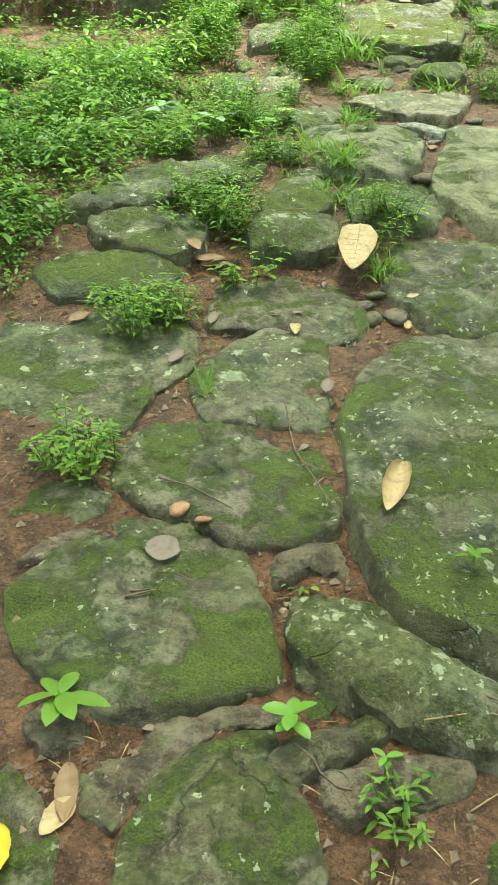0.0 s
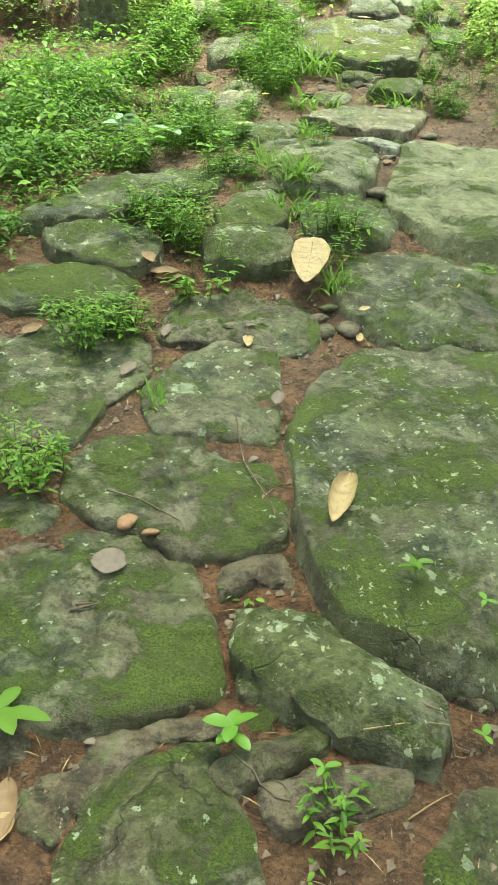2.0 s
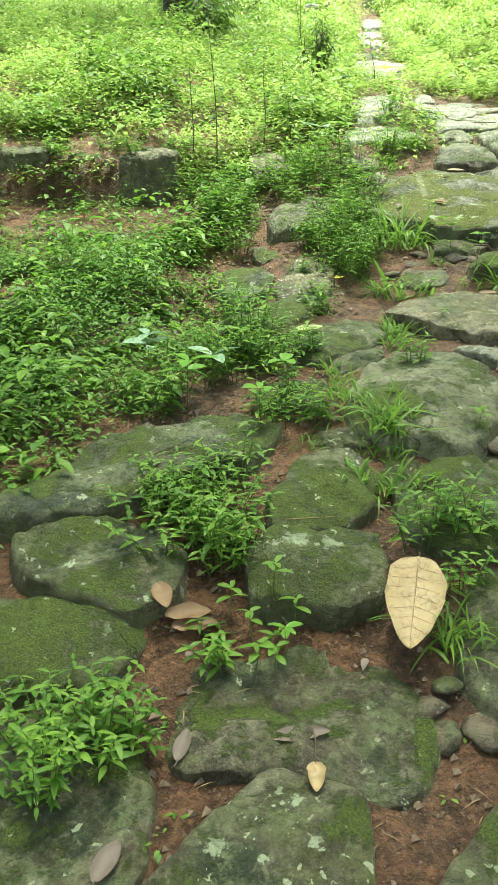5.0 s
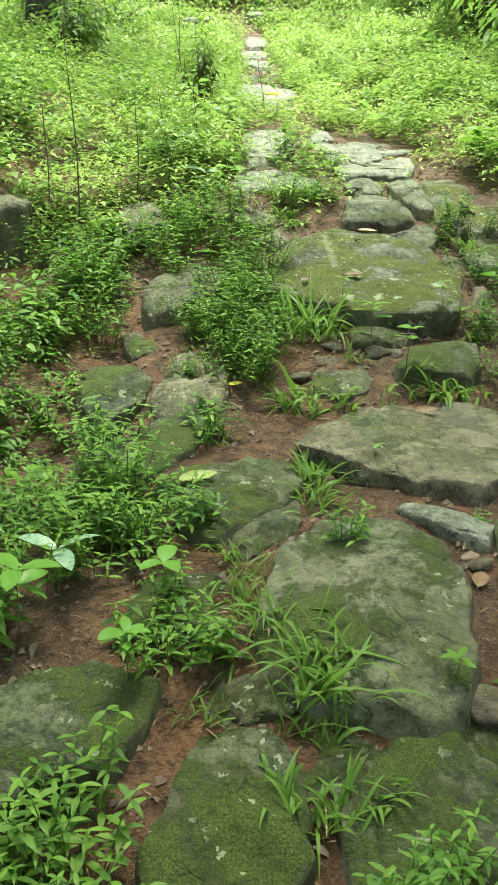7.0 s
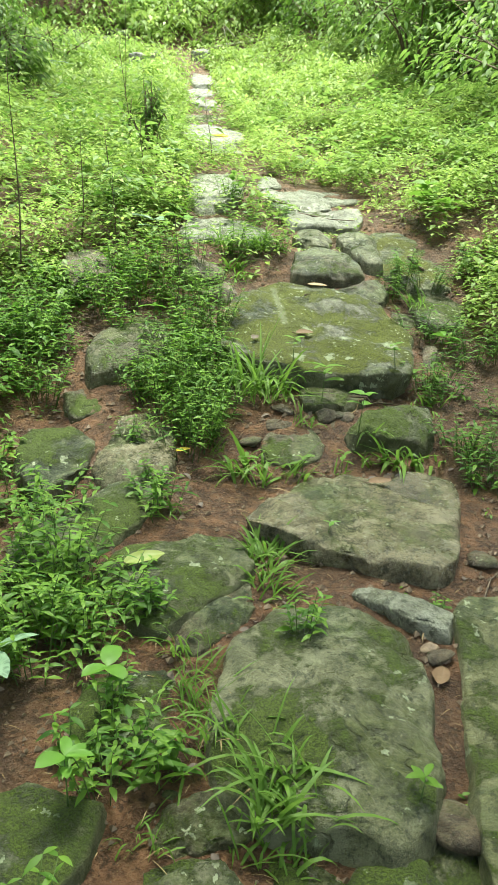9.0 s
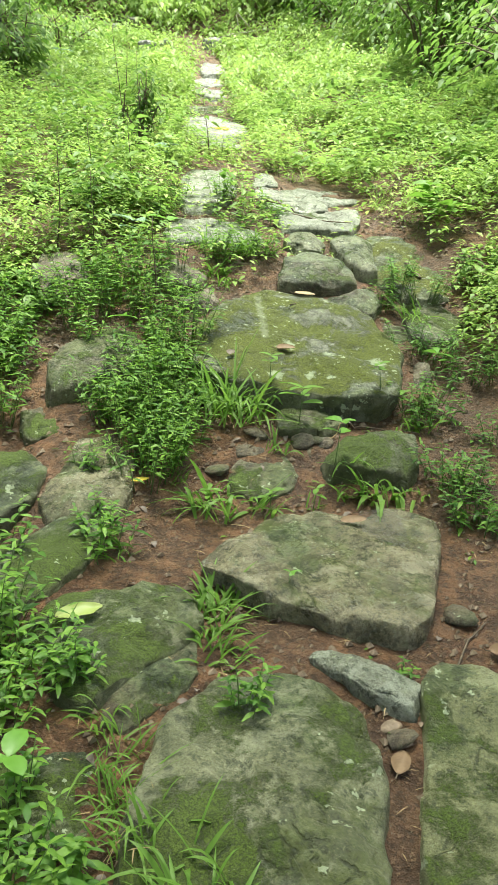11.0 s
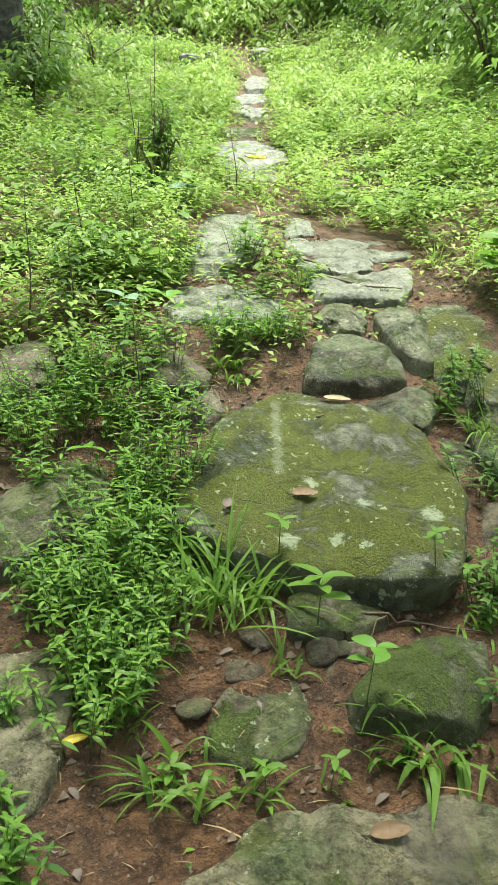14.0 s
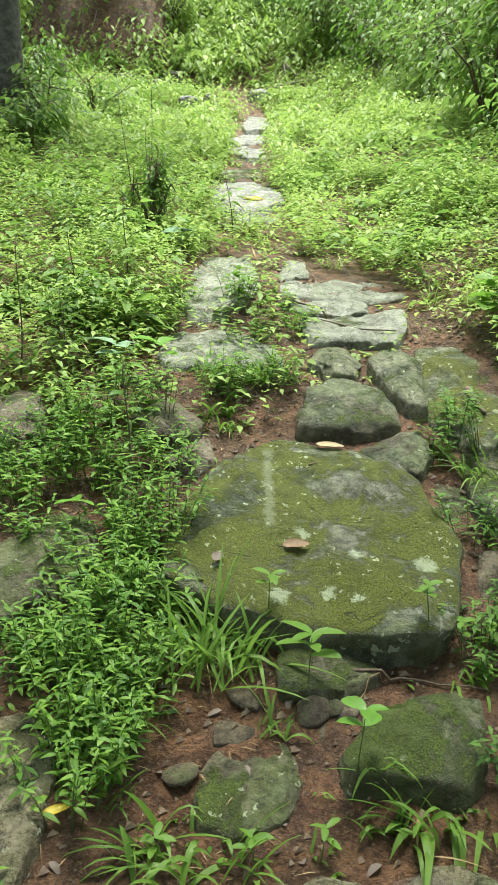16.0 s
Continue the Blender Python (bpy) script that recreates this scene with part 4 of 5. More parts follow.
def shrub(x, y, radius, height, count, leaf, material=None, label="dense leafy shrub on the hillside", limbs=9, name="shrub", shape="mid"):
    """A bush: limbs that fork outwards, and leaves in loose sprays at the ends, with gaps between."""
    plant = tagged(at(name, x, y), label, name, "hillside shrubs")
    r = np.random.default_rng(int(abs(x) * 613 + y * 409))
    runs, ends = [], []
    for _ in range(limbs):
        a, el = r.uniform(0, 6.28), r.uniform(0.5, 1.4)
        tip = np.array((math.cos(a) * radius * math.cos(el) * 1.2, math.sin(a) * radius * math.cos(el) * 1.2, height * (0.35 + 0.6 * math.sin(el))))
        mid = tip * (0.45, 0.45, 0.6) + r.normal(0, 0.05, 3) * radius
        runs.append([((0, 0, -0.05), 0.018), (tuple(mid), 0.011), (tuple(tip), 0.004)])
        for _ in range(5):
            fork = mid + (tip - mid) * r.uniform(0.1, 1.0)
            end = fork + r.normal(0, 0.28, 3) * (radius, radius, height * 0.6)
            end[2] = max(0.05, end[2])
            runs.append([(tuple(fork), 0.006), (tuple(end), 0.002)])
            ends.append(end)
    ends = np.array(ends)
    pick = r.integers(0, len(ends), count)
    base = ends[pick] * (1, 1, 0.9) + r.normal(0, 0.16, (count, 3)) * (radius, radius, height)
    base[:, 2] = np.abs(base[:, 2])
    a = np.arctan2(base[:, 1], base[:, 0]) + r.normal(0, 0.9, count)
    way = np.stack((np.cos(a), np.sin(a), r.uniform(-0.95, 0.15, count)), 1)
    size = leaf * r.uniform(0.6, 1.25, count)
    tagged(tube_mesh("limb", runs, TWIG, plant, sides=4), kind="stuff")
    tagged(blade_mesh("foliage", base, way, size, size * 0.45, 0.25, material or SHRUB, shape, plant), kind="stuff")
    return plant


def on_path(x, y):
    """How far a spot is inside the walked strip, over 0: bare."""
    lo = np.interp(y, (0, 1.5, 2.5, 3.5, 4.2, 5.0, 5.8, 6.6, 7.5, 9, 11, 17), (-0.75, -0.85, -0.92, -0.66, -0.2, -0.15, -0.15, 0.1, 0.5, 0.75, 0.85, 1.25))
    hi = np.interp(y, (0, 3, 5, 6.6, 7.6, 8.4, 9.2, 11, 17), (1.6, 1.8, 1.9, 1.8, 1.85, 1.72, 1.3, 1.3, 1.6))
    return min(x - lo, hi - x)


def ground_cover(name, label, spots, leaf, tall, material, per=9, shape="small", slim=(0.42, 0.62), droop=(-0.35, 0.5)):
    """A carpet of low weeds: short stems, each with some leaves around it."""
    n = len(spots)
    spots = np.array(spots)
    swell = np.array([0.35 + 1.1 * smooth(noise.noise(Vector((x * 1.9, y * 1.9, 9.0))), -0.5, 0.55) for x, y, _ in spots])
    h = tall * swell * rng.uniform(0.3, 1.2, n)
    base = np.repeat(spots, per, 0)
    up = rng.uniform(0.25, 1.0, n * per)
    a = rng.uniform(0, 6.28, n * per)
    spread = np.repeat(0.35 * h + 0.02, per) * rng.uniform(0, 1, n * per)
    base = base + np.stack((np.cos(a) * spread, np.sin(a) * spread, np.repeat(h, per) * up), 1)
    way = np.stack((np.cos(a), np.sin(a), rng.uniform(*droop, n * per)), 1)
    size = np.repeat(leaf * rng.uniform(0.7, 1.3, n), per) * rng.uniform(0.7, 1.25, n * per)
    ob = blade_mesh(name, base, way, size, size * rng.uniform(*slim, n * per), 0.25, material, shape)
    return tagged(ob, label, "ground cover", kind="stuff")


def covered(x, y):
    """True where a path stone lies."""
    return any(abs(y - cy) < 1.0 and inside(x, y, poly) for poly, cy, _, _ in TOPS)


def spots_in(x0, x1, y0, y1, density, keep, seed):
    """Random spots on the ground; keep(x, y) gives the share that stays there."""
    r = random.Random(seed)
    out = []
    for _ in range(int((x1 - x0) * (y1 - y0) * density)):
        x, y = r.uniform(x0, x1), r.uniform(y0, y1)
        if r.random() < keep(x, y) and not covered(x, y):
            out.append((x, y, ground(x, y) - 0.01))
    return out


def patchy(x, y, scale=1.3, lo=-0.35, hi=0.2):
    return smooth(noise.noise(Vector((x * scale, y * scale, 4.2))), lo, hi)


# ---- carpets of low weeds ----
def lower_left(x, y):
    return smooth(-on_path(x, y), 0.0, 0.25) * (1 - 0.88 * smooth(-0.3 - x, 0.0, 0.2) * smooth(y, 6.2, 6.5)) * (0.25 + 0.75 * patchy(x, y, 2.2, -0.4, 0.05))


def upper_slope(x, y):
    edge = smooth(-on_path(x, y), -0.08, 0.12)
    return max(0.25 * smooth(y, 6.9, 7.4) * (1 if y > 8.8 or x < 1.0 else 0.35), edge) * (0.3 + 0.7 * patchy(x, y))


def bank_bare(x, y):
    return 1 - 0.9 * smooth(x, -2.3, -1.8) * smooth(0.3 - x, 0.0, 0.5) * smooth(y, 19.5, 20.0)


# shaded bank and sunlit slope differ by leaf colour, not by light alone
ground_cover("weed_carpet", "low green weeds covering the bank, leaf colour darkened as shade", spots_in(-2.6, 0.4, 1.4, 7.2, 1300, lower_left, 11), 0.032, 0.13, COVER_SHADE, 8, "small", (0.34, 0.56))
ground_cover("weed_carpet", "low yellow-green weeds covering the slope, leaf colour brightened as sunlight", spots_in(-3.2, 1.0, 6.9, 12.5, 760, upper_slope, 12), 0.042, 0.24, COVER, 8)
ground_cover("weed_carpet", "low green weeds covering the slope, leaf colour brightened as sunlight", spots_in(1.0, 5.0, 6.3, 12.5, 760, upper_slope, 13), 0.042, 0.22, COVER, 8)
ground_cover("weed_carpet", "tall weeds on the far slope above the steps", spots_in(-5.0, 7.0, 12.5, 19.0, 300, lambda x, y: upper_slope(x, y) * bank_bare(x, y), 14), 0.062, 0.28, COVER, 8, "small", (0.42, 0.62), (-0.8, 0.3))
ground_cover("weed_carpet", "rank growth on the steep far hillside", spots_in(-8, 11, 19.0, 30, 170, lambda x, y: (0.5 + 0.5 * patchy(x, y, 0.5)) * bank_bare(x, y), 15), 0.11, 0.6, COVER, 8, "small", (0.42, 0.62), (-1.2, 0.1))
ground_cover("weed_carpet", "sparse weeds on the red earth bank", spots_in(1.6, 3.2, 2.0, 6.4, 700, lambda x, y: smooth(x, 1.65, 2.3) * (0.2 + 0.8 * patchy(x, y, 2.0)), 16), 0.036, 0.13, COVER, 8)
ground_cover("weed_carpet", "scattered broad-leaved weeds above the low carpet", spots_in(-3.2, 4.8, 7.0, 13.0, 26, lambda x, y: upper_slope(x, y), 21), 0.085, 0.36, SHRUB, 10, "leaf")
ground_cover("weed_carpet", "dark tall weeds crowding the edge of the path", spots_in(-1.6, 0.6, 6.7, 10.5, 120, lambda x, y: upper_slope(x, y) * patchy(x, y, 1.6, -0.1, 0.3), 22), 0.06, 0.42, SHRUB_DARK, 14, "leaf")
ground_cover("weed_carpet", "scattered taller weeds on the shaded bank", spots_in(-2.5, 0.3, 2.5, 7.0, 50, lower_left, 23), 0.055, 0.24, HERB, 12, "leaf")
ground_cover("weed_carpet", "dry straw stalks among the green weeds", spots_in(-3.0, 4.5, 7.0, 13.0, 60, upper_slope, 24), 0.15, 0.12, STRAW, 3, "small", (0.03, 0.06))
ground_cover("sprouts", "tiny green sprouts in the bare earth of the path", spots_in(-0.9, 2.2, 0.5, 8.6, 70, lambda x, y: 0.15 + patchy(x, y, 3.0, 0.0, 0.4), 25), 0.020, 0.035, HERB, 5, "leaf", (0.4, 0.6))

def forest_floor(x, y):
    near = -3.0 < x < 3.4 and y > 1.2
    return 0.0 if near or (abs(x - 0.3) < 1.3 and y > -2) else 0.3 + 0.7 * patchy(x, y, 0.7)


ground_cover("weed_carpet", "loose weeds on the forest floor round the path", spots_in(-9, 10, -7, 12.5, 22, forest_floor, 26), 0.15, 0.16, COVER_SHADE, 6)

# ---- herbs and grass among the stones ----
herb(-0.17, 3.47, 0.20, 0.17, 34, 0.050)
herb(-0.06, 3.67, 0.13, 0.20, 16, 0.052)
herb(-0.07, 3.40, 0.10, 0.15, 14, 0.045)
herb(0.02, 4.15, 0.06, 0.10, 6, 0.05)
herb(-0.43, 2.92, 0.17, 0.13, 26, 0.046)
herb(-0.25, 2.88, 0.08, 0.12, 10, 0.046)
herb(-0.50, 2.06, 0.13, 0.14, 18, 0.042)
herb(-0.37, 2.08, 0.05, 0.09, 6, 0.036)
herb(-0.31, 2.88, 0.12, 0.14, 18, 0.05)
herb(0.51, 3.53, 0.10, 0.14, 7, 0.045)
herb(0.11, 4.27, 0.08, 0.12, 8, 0.045)
herb(-0.09, 4.66, 0.20, 0.20, 26, 0.055)
herb(-0.02, 4.84, 0.13, 0.18, 14, 0.05)
herb(0.26, 5.17, 0.09, 0.13, 9, 0.05)
herb(-0.08, 4.90, 0.12, 0.16, 14, 0.05)
herb(0.21, 4.12, 0.07, 0.12, 7, 0.06)
herb(0.30, 5.91, 0.16, 0.19, 26, 0.045)
herb(0.44, 6.00, 0.17, 0.22, 28, 0.045)
herb(0.44, 5.67, 0.12, 0.16, 18, 0.04)
herb(0.48, 6.44, 0.13, 0.17, 16, 0.045)
herb(0.39, 6.21, 0.15, 0.20, 20, 0.045)
herb(1.66, 7.12, 0.08, 0.10, 8, 0.045)
herb(1.44, 5.32, 0.10, 0.14, 8, 0.05)
herb(1.44, 5.55, 0.07, 0.12, 7, 0.045)
herb(0.32, 6.00, 0.13, 0.16, 18, 0.045)
herb(0.49, 5.88, 0.11, 0.14, 16, 0.04)
herb(0.49, 6.09, 0.15, 0.2, 22, 0.05)
herb(0.16, 6.91, 0.16, 0.2, 20, 0.05)
herb(0.33, 7.04, 0.15, 0.24, 18, 0.06)
herb(0.26, 6.70, 0.12, 0.18, 12, 0.05)
herb(0.56, 6.82, 0.12, 0.16, 16, 0.045)
herb(0.45, 6.50, 0.13, 0.2, 16, 0.05)
herb(1.53, 6.90, 0.09, 0.12, 9, 0.05)
herb(0.94, 7.40, 0.14, 0.14, 16, 0.055, GRASS)
herb(0.89, 7.70, 0.13, 0.13, 14, 0.055, GRASS)
herb(0.78, 7.32, 0.12, 0.14, 14, 0.055)
herb(0.86, 8.21, 0.14, 0.14, 18, 0.055)
herb(1.06, 8.22, 0.10, 0.12, 10, 0.05)
herb(0.61, 8.13, 0.12, 0.14, 10, 0.05)
herb(1.11, 7.89, 0.10, 0.12, 10, 0.05)
herb(1.01, 9.84, 0.14, 0.16, 14, 0.055, COVER)
herb(0.86, 10.00, 0.12, 0.16, 14, 0.055, COVER)
herb(1.38, 9.23, 0.14, 0.14, 12, 0.055, COVER)
herb(1.44, 6.03, 0.08, 0.12, 7, 0.045)
herb(1.42, 5.89, 0.06, 0.10, 6, 0.04)
herb(0.58, 4.48, 0.06, 0.10, 6, 0.045)
herb(0.58, 3.57, 0.08, 0.10, 8, 0.04)
herb(0.27, 1.01, 0.07, 0.08, 9, 0.035)
herb(0.25, 5.29, 0.09, 0.12, 8, 0.05)
herb(-0.20, 4.77, 0.13, 0.15, 14, 0.045)
herb(-0.34, 4.22, 0.13, 0.13, 14, 0.042)
herb(-0.03, 4.76, 0.12, 0.15, 14, 0.045)
herb(-0.31, 5.47, 0.14, 0.16, 16, 0.045)
herb(-0.24, 6.41, 0.16, 0.2, 18, 0.05)
herb(-0.47, 6.79, 0.16, 0.2, 18, 0.05)
grass_tuft(0.45, 4.04, 0.17, 26, 0.012)
grass_tuft(0.38, 3.73, 0.12, 16, 0.011)
grass_tuft(0.50, 3.22, 0.15, 24, 0.007)
grass_tuft(0.55, 4.93, 0.15, 22, 0.013)
grass_tuft(0.60, 5.49, 0.16, 9, 0.014)
grass_tuft(0.28, 4.37, 0.15, 24, 0.006, 1.2, None, "thin tuft of half-dry straw-coloured grass between stones")
grass_tuft(0.40, 3.96, 0.15, 26, 0.012)
grass_tuft(0.46, 3.93, 0.12, 14, 0.012)
grass_tuft(0.55, 4.89, 0.15, 20, 0.014)
grass_tuft(0.53, 4.77, 0.09, 12, 0.012)
grass_tuft(0.60, 5.43, 0.19, 12, 0.016)
grass_tuft(0.30, 4.28, 0.13, 24, 0.006, 1.3, None, "thin tuft of half-dry straw-coloured grass between stones")
grass_tuft(0.14, 3.96, 0.12, 16, 0.007, 0.8)
grass_tuft(0.06, 4.78, 0.16, 18, 0.007, 0.7)
grass_tuft(0.31, 4.18, 0.11, 14, 0.007, 0.6)
grass_tuft(1.18, 5.51, 0.19, 20, 0.019, 0.2, None, "broad-bladed dark green grass clump in bare earth")
grass_tuft(1.29, 5.52, 0.12, 7, 0.022)
grass_tuft(0.69, 5.97, 0.32, 50, 0.013, 0.2, None, "large tuft of long arching grass in front of the mossy slab")
grass_tuft(0.59, 6.03, 0.22, 30, 0.013)
grass_tuft(0.73, 6.00, 0.24, 16, 0.014)
grass_tuft(1.39, 5.90, 0.14, 12, 0.010)
grass_tuft(1.05, 5.51, 0.10, 10, 0.011)
grass_tuft(0.92, 5.44, 0.10, 10, 0.011)
grass_tuft(0.52, 5.81, 0.13, 24, 0.006)
grass_tuft(0.43, 5.77, 0.14, 24, 0.006)
grass_tuft(0.23, 6.85, 0.17, 12, 0.012)
grass_tuft(1.66, 6.76, 0.17, 16, 0.010, 0.8)
grass_tuft(0.74, 7.16, 0.13, 16, 0.016)
grass_tuft(0.92, 7.45, 0.16, 26, 0.013, 0.4)
grass_tuft(0.71, 7.44, 0.15, 22, 0.012, 0.4)
grass_tuft(1.06, 7.45, 0.12, 16, 0.010, 0.4)
grass_tuft(1.10, 9.51, 0.16, 24, 0.009, 0.6, COVER)
grass_tuft(0.70, 9.32, 0.15, 20, 0.010, 0.6, COVER)
grass_tuft(1.45, 8.97, 0.15, 20, 0.009, 0.5, COVER)
grass_tuft(1.82, 8.19, 0.18, 26, 0.008, 0.8, COVER)
grass_tuft(2.00, 8.12, 0.20, 26, 0.008, 0.9, COVER)
grass_tuft(0.75, 10.38, 0.2, 24, 0.010, 0.7, COVER)
grass_tuft(-0.13, 2.39, 0.10, 13, 0.014, 0.2)
grass_tuft(0.51, 3.20, 0.12, 14, 0.007)

for x, y in ((0.31, 4.43), (0.29, 4.31), (0.31, 4.20), (0.26, 4.15)):
    grass_tuft(x, y, 0.10, 12, 0.007, 0.9, None, "thin tuft of half-dry straw-coloured grass between stones")
for x, y in ((0.54, 4.83), (0.52, 4.95), (0.55, 4.71), (0.37, 3.93), (0.43, 3.90), (0.31, 3.72), (0.41, 3.69), (0.49, 3.17), (0.53, 3.12), (0.87, 7.42), (0.98, 7.53), (0.76, 7.08), (1.09, 8.02), (0.66, 7.46)):
    grass_tuft(x, y, 0.12, 13, 0.010, 0.25, None, "tuft of fresh bright grass rooted in a joint of the path")
for x, y in ((0.46, 3.45), (0.55, 3.34)):
    herb(x, y, 0.08, 0.13, 6, 0.042)
for x, y in ((-0.08, 4.81), (0.01, 4.66), (-0.11, 4.55), (0.08, 4.70), (-0.24, 3.66), (-0.16, 3.62), (-0.29, 3.62), (-0.11, 3.53), (-0.05, 3.44), (-0.40, 2.72), (-0.46, 2.02)):
    herb(x, y, 0.12, 0.15, 13, 0.042, None, "leafy green herb clump with narrow pointed leaves by the stones")
for x, y in ((0.33, 5.94), (0.23, 5.94), (0.42, 5.80), (0.50, 5.75), (0.35, 5.72), (0.49, 6.14), (0.40, 6.30), (0.53, 6.28), (0.44, 6.42), (0.43, 5.66), (0.37, 5.57), (0.41, 6.15), (0.48, 5.90), (0.57, 6.40)):
    herb(x, y, 0.14, 0.20, 18, 0.042, None, "dense bushy herb with pointed leaves before the mossy slab")
for x, y in ((0.17, 6.77), (0.12, 6.62), (0.32, 6.81), (0.44, 6.72), (0.20, 7.00), (0.38, 7.07), (0.08, 6.87), (-0.28, 6.43), (-0.19, 6.53), (-0.13, 6.73), (-0.22, 6.24), (-0.16, 6.04), (0.53, 7.06), (0.46, 7.83), (0.75, 7.25)):
    herb(x, y, 0.15, 0.20, 15, 0.048, None, "bushy green weed growing over the stones beside the path")
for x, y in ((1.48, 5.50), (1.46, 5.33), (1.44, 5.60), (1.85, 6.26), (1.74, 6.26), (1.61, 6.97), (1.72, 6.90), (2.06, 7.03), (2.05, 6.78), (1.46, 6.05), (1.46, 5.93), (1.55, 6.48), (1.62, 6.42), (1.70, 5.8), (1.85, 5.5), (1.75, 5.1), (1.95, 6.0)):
    herb(x, y, 0.13, 0.15, 12, 0.046, COVER_SHADE, "small weed clump in shade-darkened leaf colour on the red earth bank")
for x, y in ((-0.04, 3.23), (0.07, 3.22), (0.02, 3.17), (0.12, 3.20), (-0.05, 3.08), (0.08, 3.07), (0.57, 5.43), (0.78, 5.42), (0.92, 5.44), (0.44, 5.56)):
    seedling(x, y, 0.08, 5, 0.045, 0.36, HERB, "thin sprig with small pointed leaves in the mud")

for x, y in ((-0.15, 4.55), (-0.22, 4.40), (-0.06, 4.44), (-0.30, 4.33), (0.04, 4.52), (-0.36, 4.55), (-0.45, 4.30), (-0.28, 4.70), (-0.40, 4.12), (0.10, 4.10)):
    herb(x, y, 0.12, 0.14, 13, 0.042, None, "low weed clump with pointed leaves on the damp earth")

# ---- seedlings ----
seedling(0.08, 1.16, 0.085, 6, 0.062, 0.52)
seedling(0.50, 1.54, 0.055, 7, 0.042, 0.38, HERB)
seedling(0.25, 1.08, 0.06, 3, 0.035, 0.42)
seedling(0.63, 1.44, 0.04, 3, 0.032, 0.45)
seedling(-0.37, 1.22, 0.05, 6, 0.10, 0.40, HERB)
seedling(0.58, 1.18, 0.04, 3, 0.035, 0.45)
seedling(1.08, 3.12, 0.10, 6, 0.05, 0.35, HERB)
seedling(0.10, 3.12, 0.09, 4, 0.05, 0.42)
seedling(0.03, 3.08, 0.08, 5, 0.05, 0.36, HERB)
seedling(-0.24, 4.22, 0.16, 6, 0.12, 0.45, YOUNG, "tall seedling with large pale and light green leaves")
seedling(-0.41, 4.47, 0.16, 7, 0.10, 0.42, SILVER, "seedling with dull silvery-green oval leaves")
seedling(-0.16, 4.34, 0.13, 3, 0.14, 0.36, SILVER, "seedling with dull silvery-green oval leaves")
seedling(0.09, 4.26, 0.13, 3, 0.08, 0.55)
seedling(0.02, 4.01, 0.11, 6, 0.07, 0.42)
seedling(0.75, 4.93, 0.04, 4, 0.035, 0.42)
seedling(0.71, 3.95, 0.06, 5, 0.05, 0.42, HERB)
seedling(0.94, 5.86, 0.15, 7, 0.105, 0.36, HERB, "upright seedling with long pointed leaves below the slab")
seedling(1.02, 5.59, 0.15, 5, 0.065, 0.5)
seedling(1.37, 5.97, 0.11, 6, 0.045, 0.5, HERB)
seedling(1.27, 5.96, 0.10, 6, 0.045, 0.5, HERB)
seedling(0.85, 6.03, 0.09, 5, 0.06, 0.36, HERB)
seedling(0.30, 6.43, 0.08, 3, 0.07, 0.55)
seedling(0.33, 7.43, 0.14, 5, 0.12, 0.6, SILVER, "seedling with broad pale leaves among the weeds")
seedling(0.51, 7.39, 0.14, 4, 0.11, 0.6, YOUNG)
seedling(0.58, 9.15, 0.14, 4, 0.13, 0.6, SILVER, "seedling with broad pale leaves among the weeds")
seedling(1.94, 7.74, 0.18, 6, 0.16, 0.6, HERB, "broad-leaved plant beside the mossy slab")
seedling(2.04, 7.59, 0.16, 7, 0.15, 0.7, HERB, "broad-leaved plant beside the mossy slab")
seedling(2.04, 7.88, 0.18, 7, 0.12, 0.6, HERB, "broad-leaved plant beside the mossy slab")
seedling(1.61, 6.30, 0.1, 4, 0.1, 0.35, YOUNG)
herb(-0.05, 5.15, 0.10, 0.13, 10, 0.05)
herb(-0.19, 5.36, 0.12, 0.15, 14, 0.05)
herb(-0.21, 6.07, 0.10, 0.14, 10, 0.045)
herb(0.17, 5.61, 0.06, 0.08, 6, 0.04)
herb(0.01, 4.57, 0.12, 0.14, 12, 0.05)
herb(0.21, 4.59, 0.06, 0.09, 6, 0.045)
herb(1.00, 4.62, 0.04, 0.05, 4, 0.03)
herb(0.17, 4.65, 0.07, 0.09, 7, 0.045)
herb(-0.03, 3.13, 0.10, 0.07, 8, 0.05)
herb(0.62, 3.49, 0.10, 0.12, 9, 0.05)
herb(0.04, 6.69, 0.14, 0.16, 14, 0.05)
herb(0.16, 6.40, 0.08, 0.10, 8, 0.045)
grass_tuft(0.84, 5.75, 0.10, 12, 0.010)
grass_tuft(1.07, 5.60, 0.09, 12, 0.009)
grass_tuft(0.30, 5.17, 0.11, 14, 0.008)
grass_tuft(0.47, 5.60, 0.11, 14, 0.007)
grass_tuft(0.27, 4.51, 0.11, 12, 0.009)
grass_tuft(0.51, 3.73, 0.11, 12, 0.010)
grass_tuft(0.38, 4.17, 0.11, 14, 0.008)
grass_tuft(0.74, 5.44, 0.15, 14, 0.014)
grass_tuft(0.54, 5.47, 0.13, 12, 0.012)
seedling(-1.24, 13.73, 0.30, 8, 0.17, 0.5, SILVER, "tall weed with broad dull green leaves by the trunk")
seedling(-1.74, 15.86, 0.35, 8, 0.18, 0.5, HERB, "tall weed with broad dull green leaves by the trunk")
seedling(-0.67, 13.26, 0.25, 8, 0.16, 0.5, HERB, "tall weed with broad dull green leaves by the trunk")
seedling(-0.53, 14.32, 0.25, 7, 0.15, 0.5, SILVER, "tall weed with broad dull green leaves by the trunk")
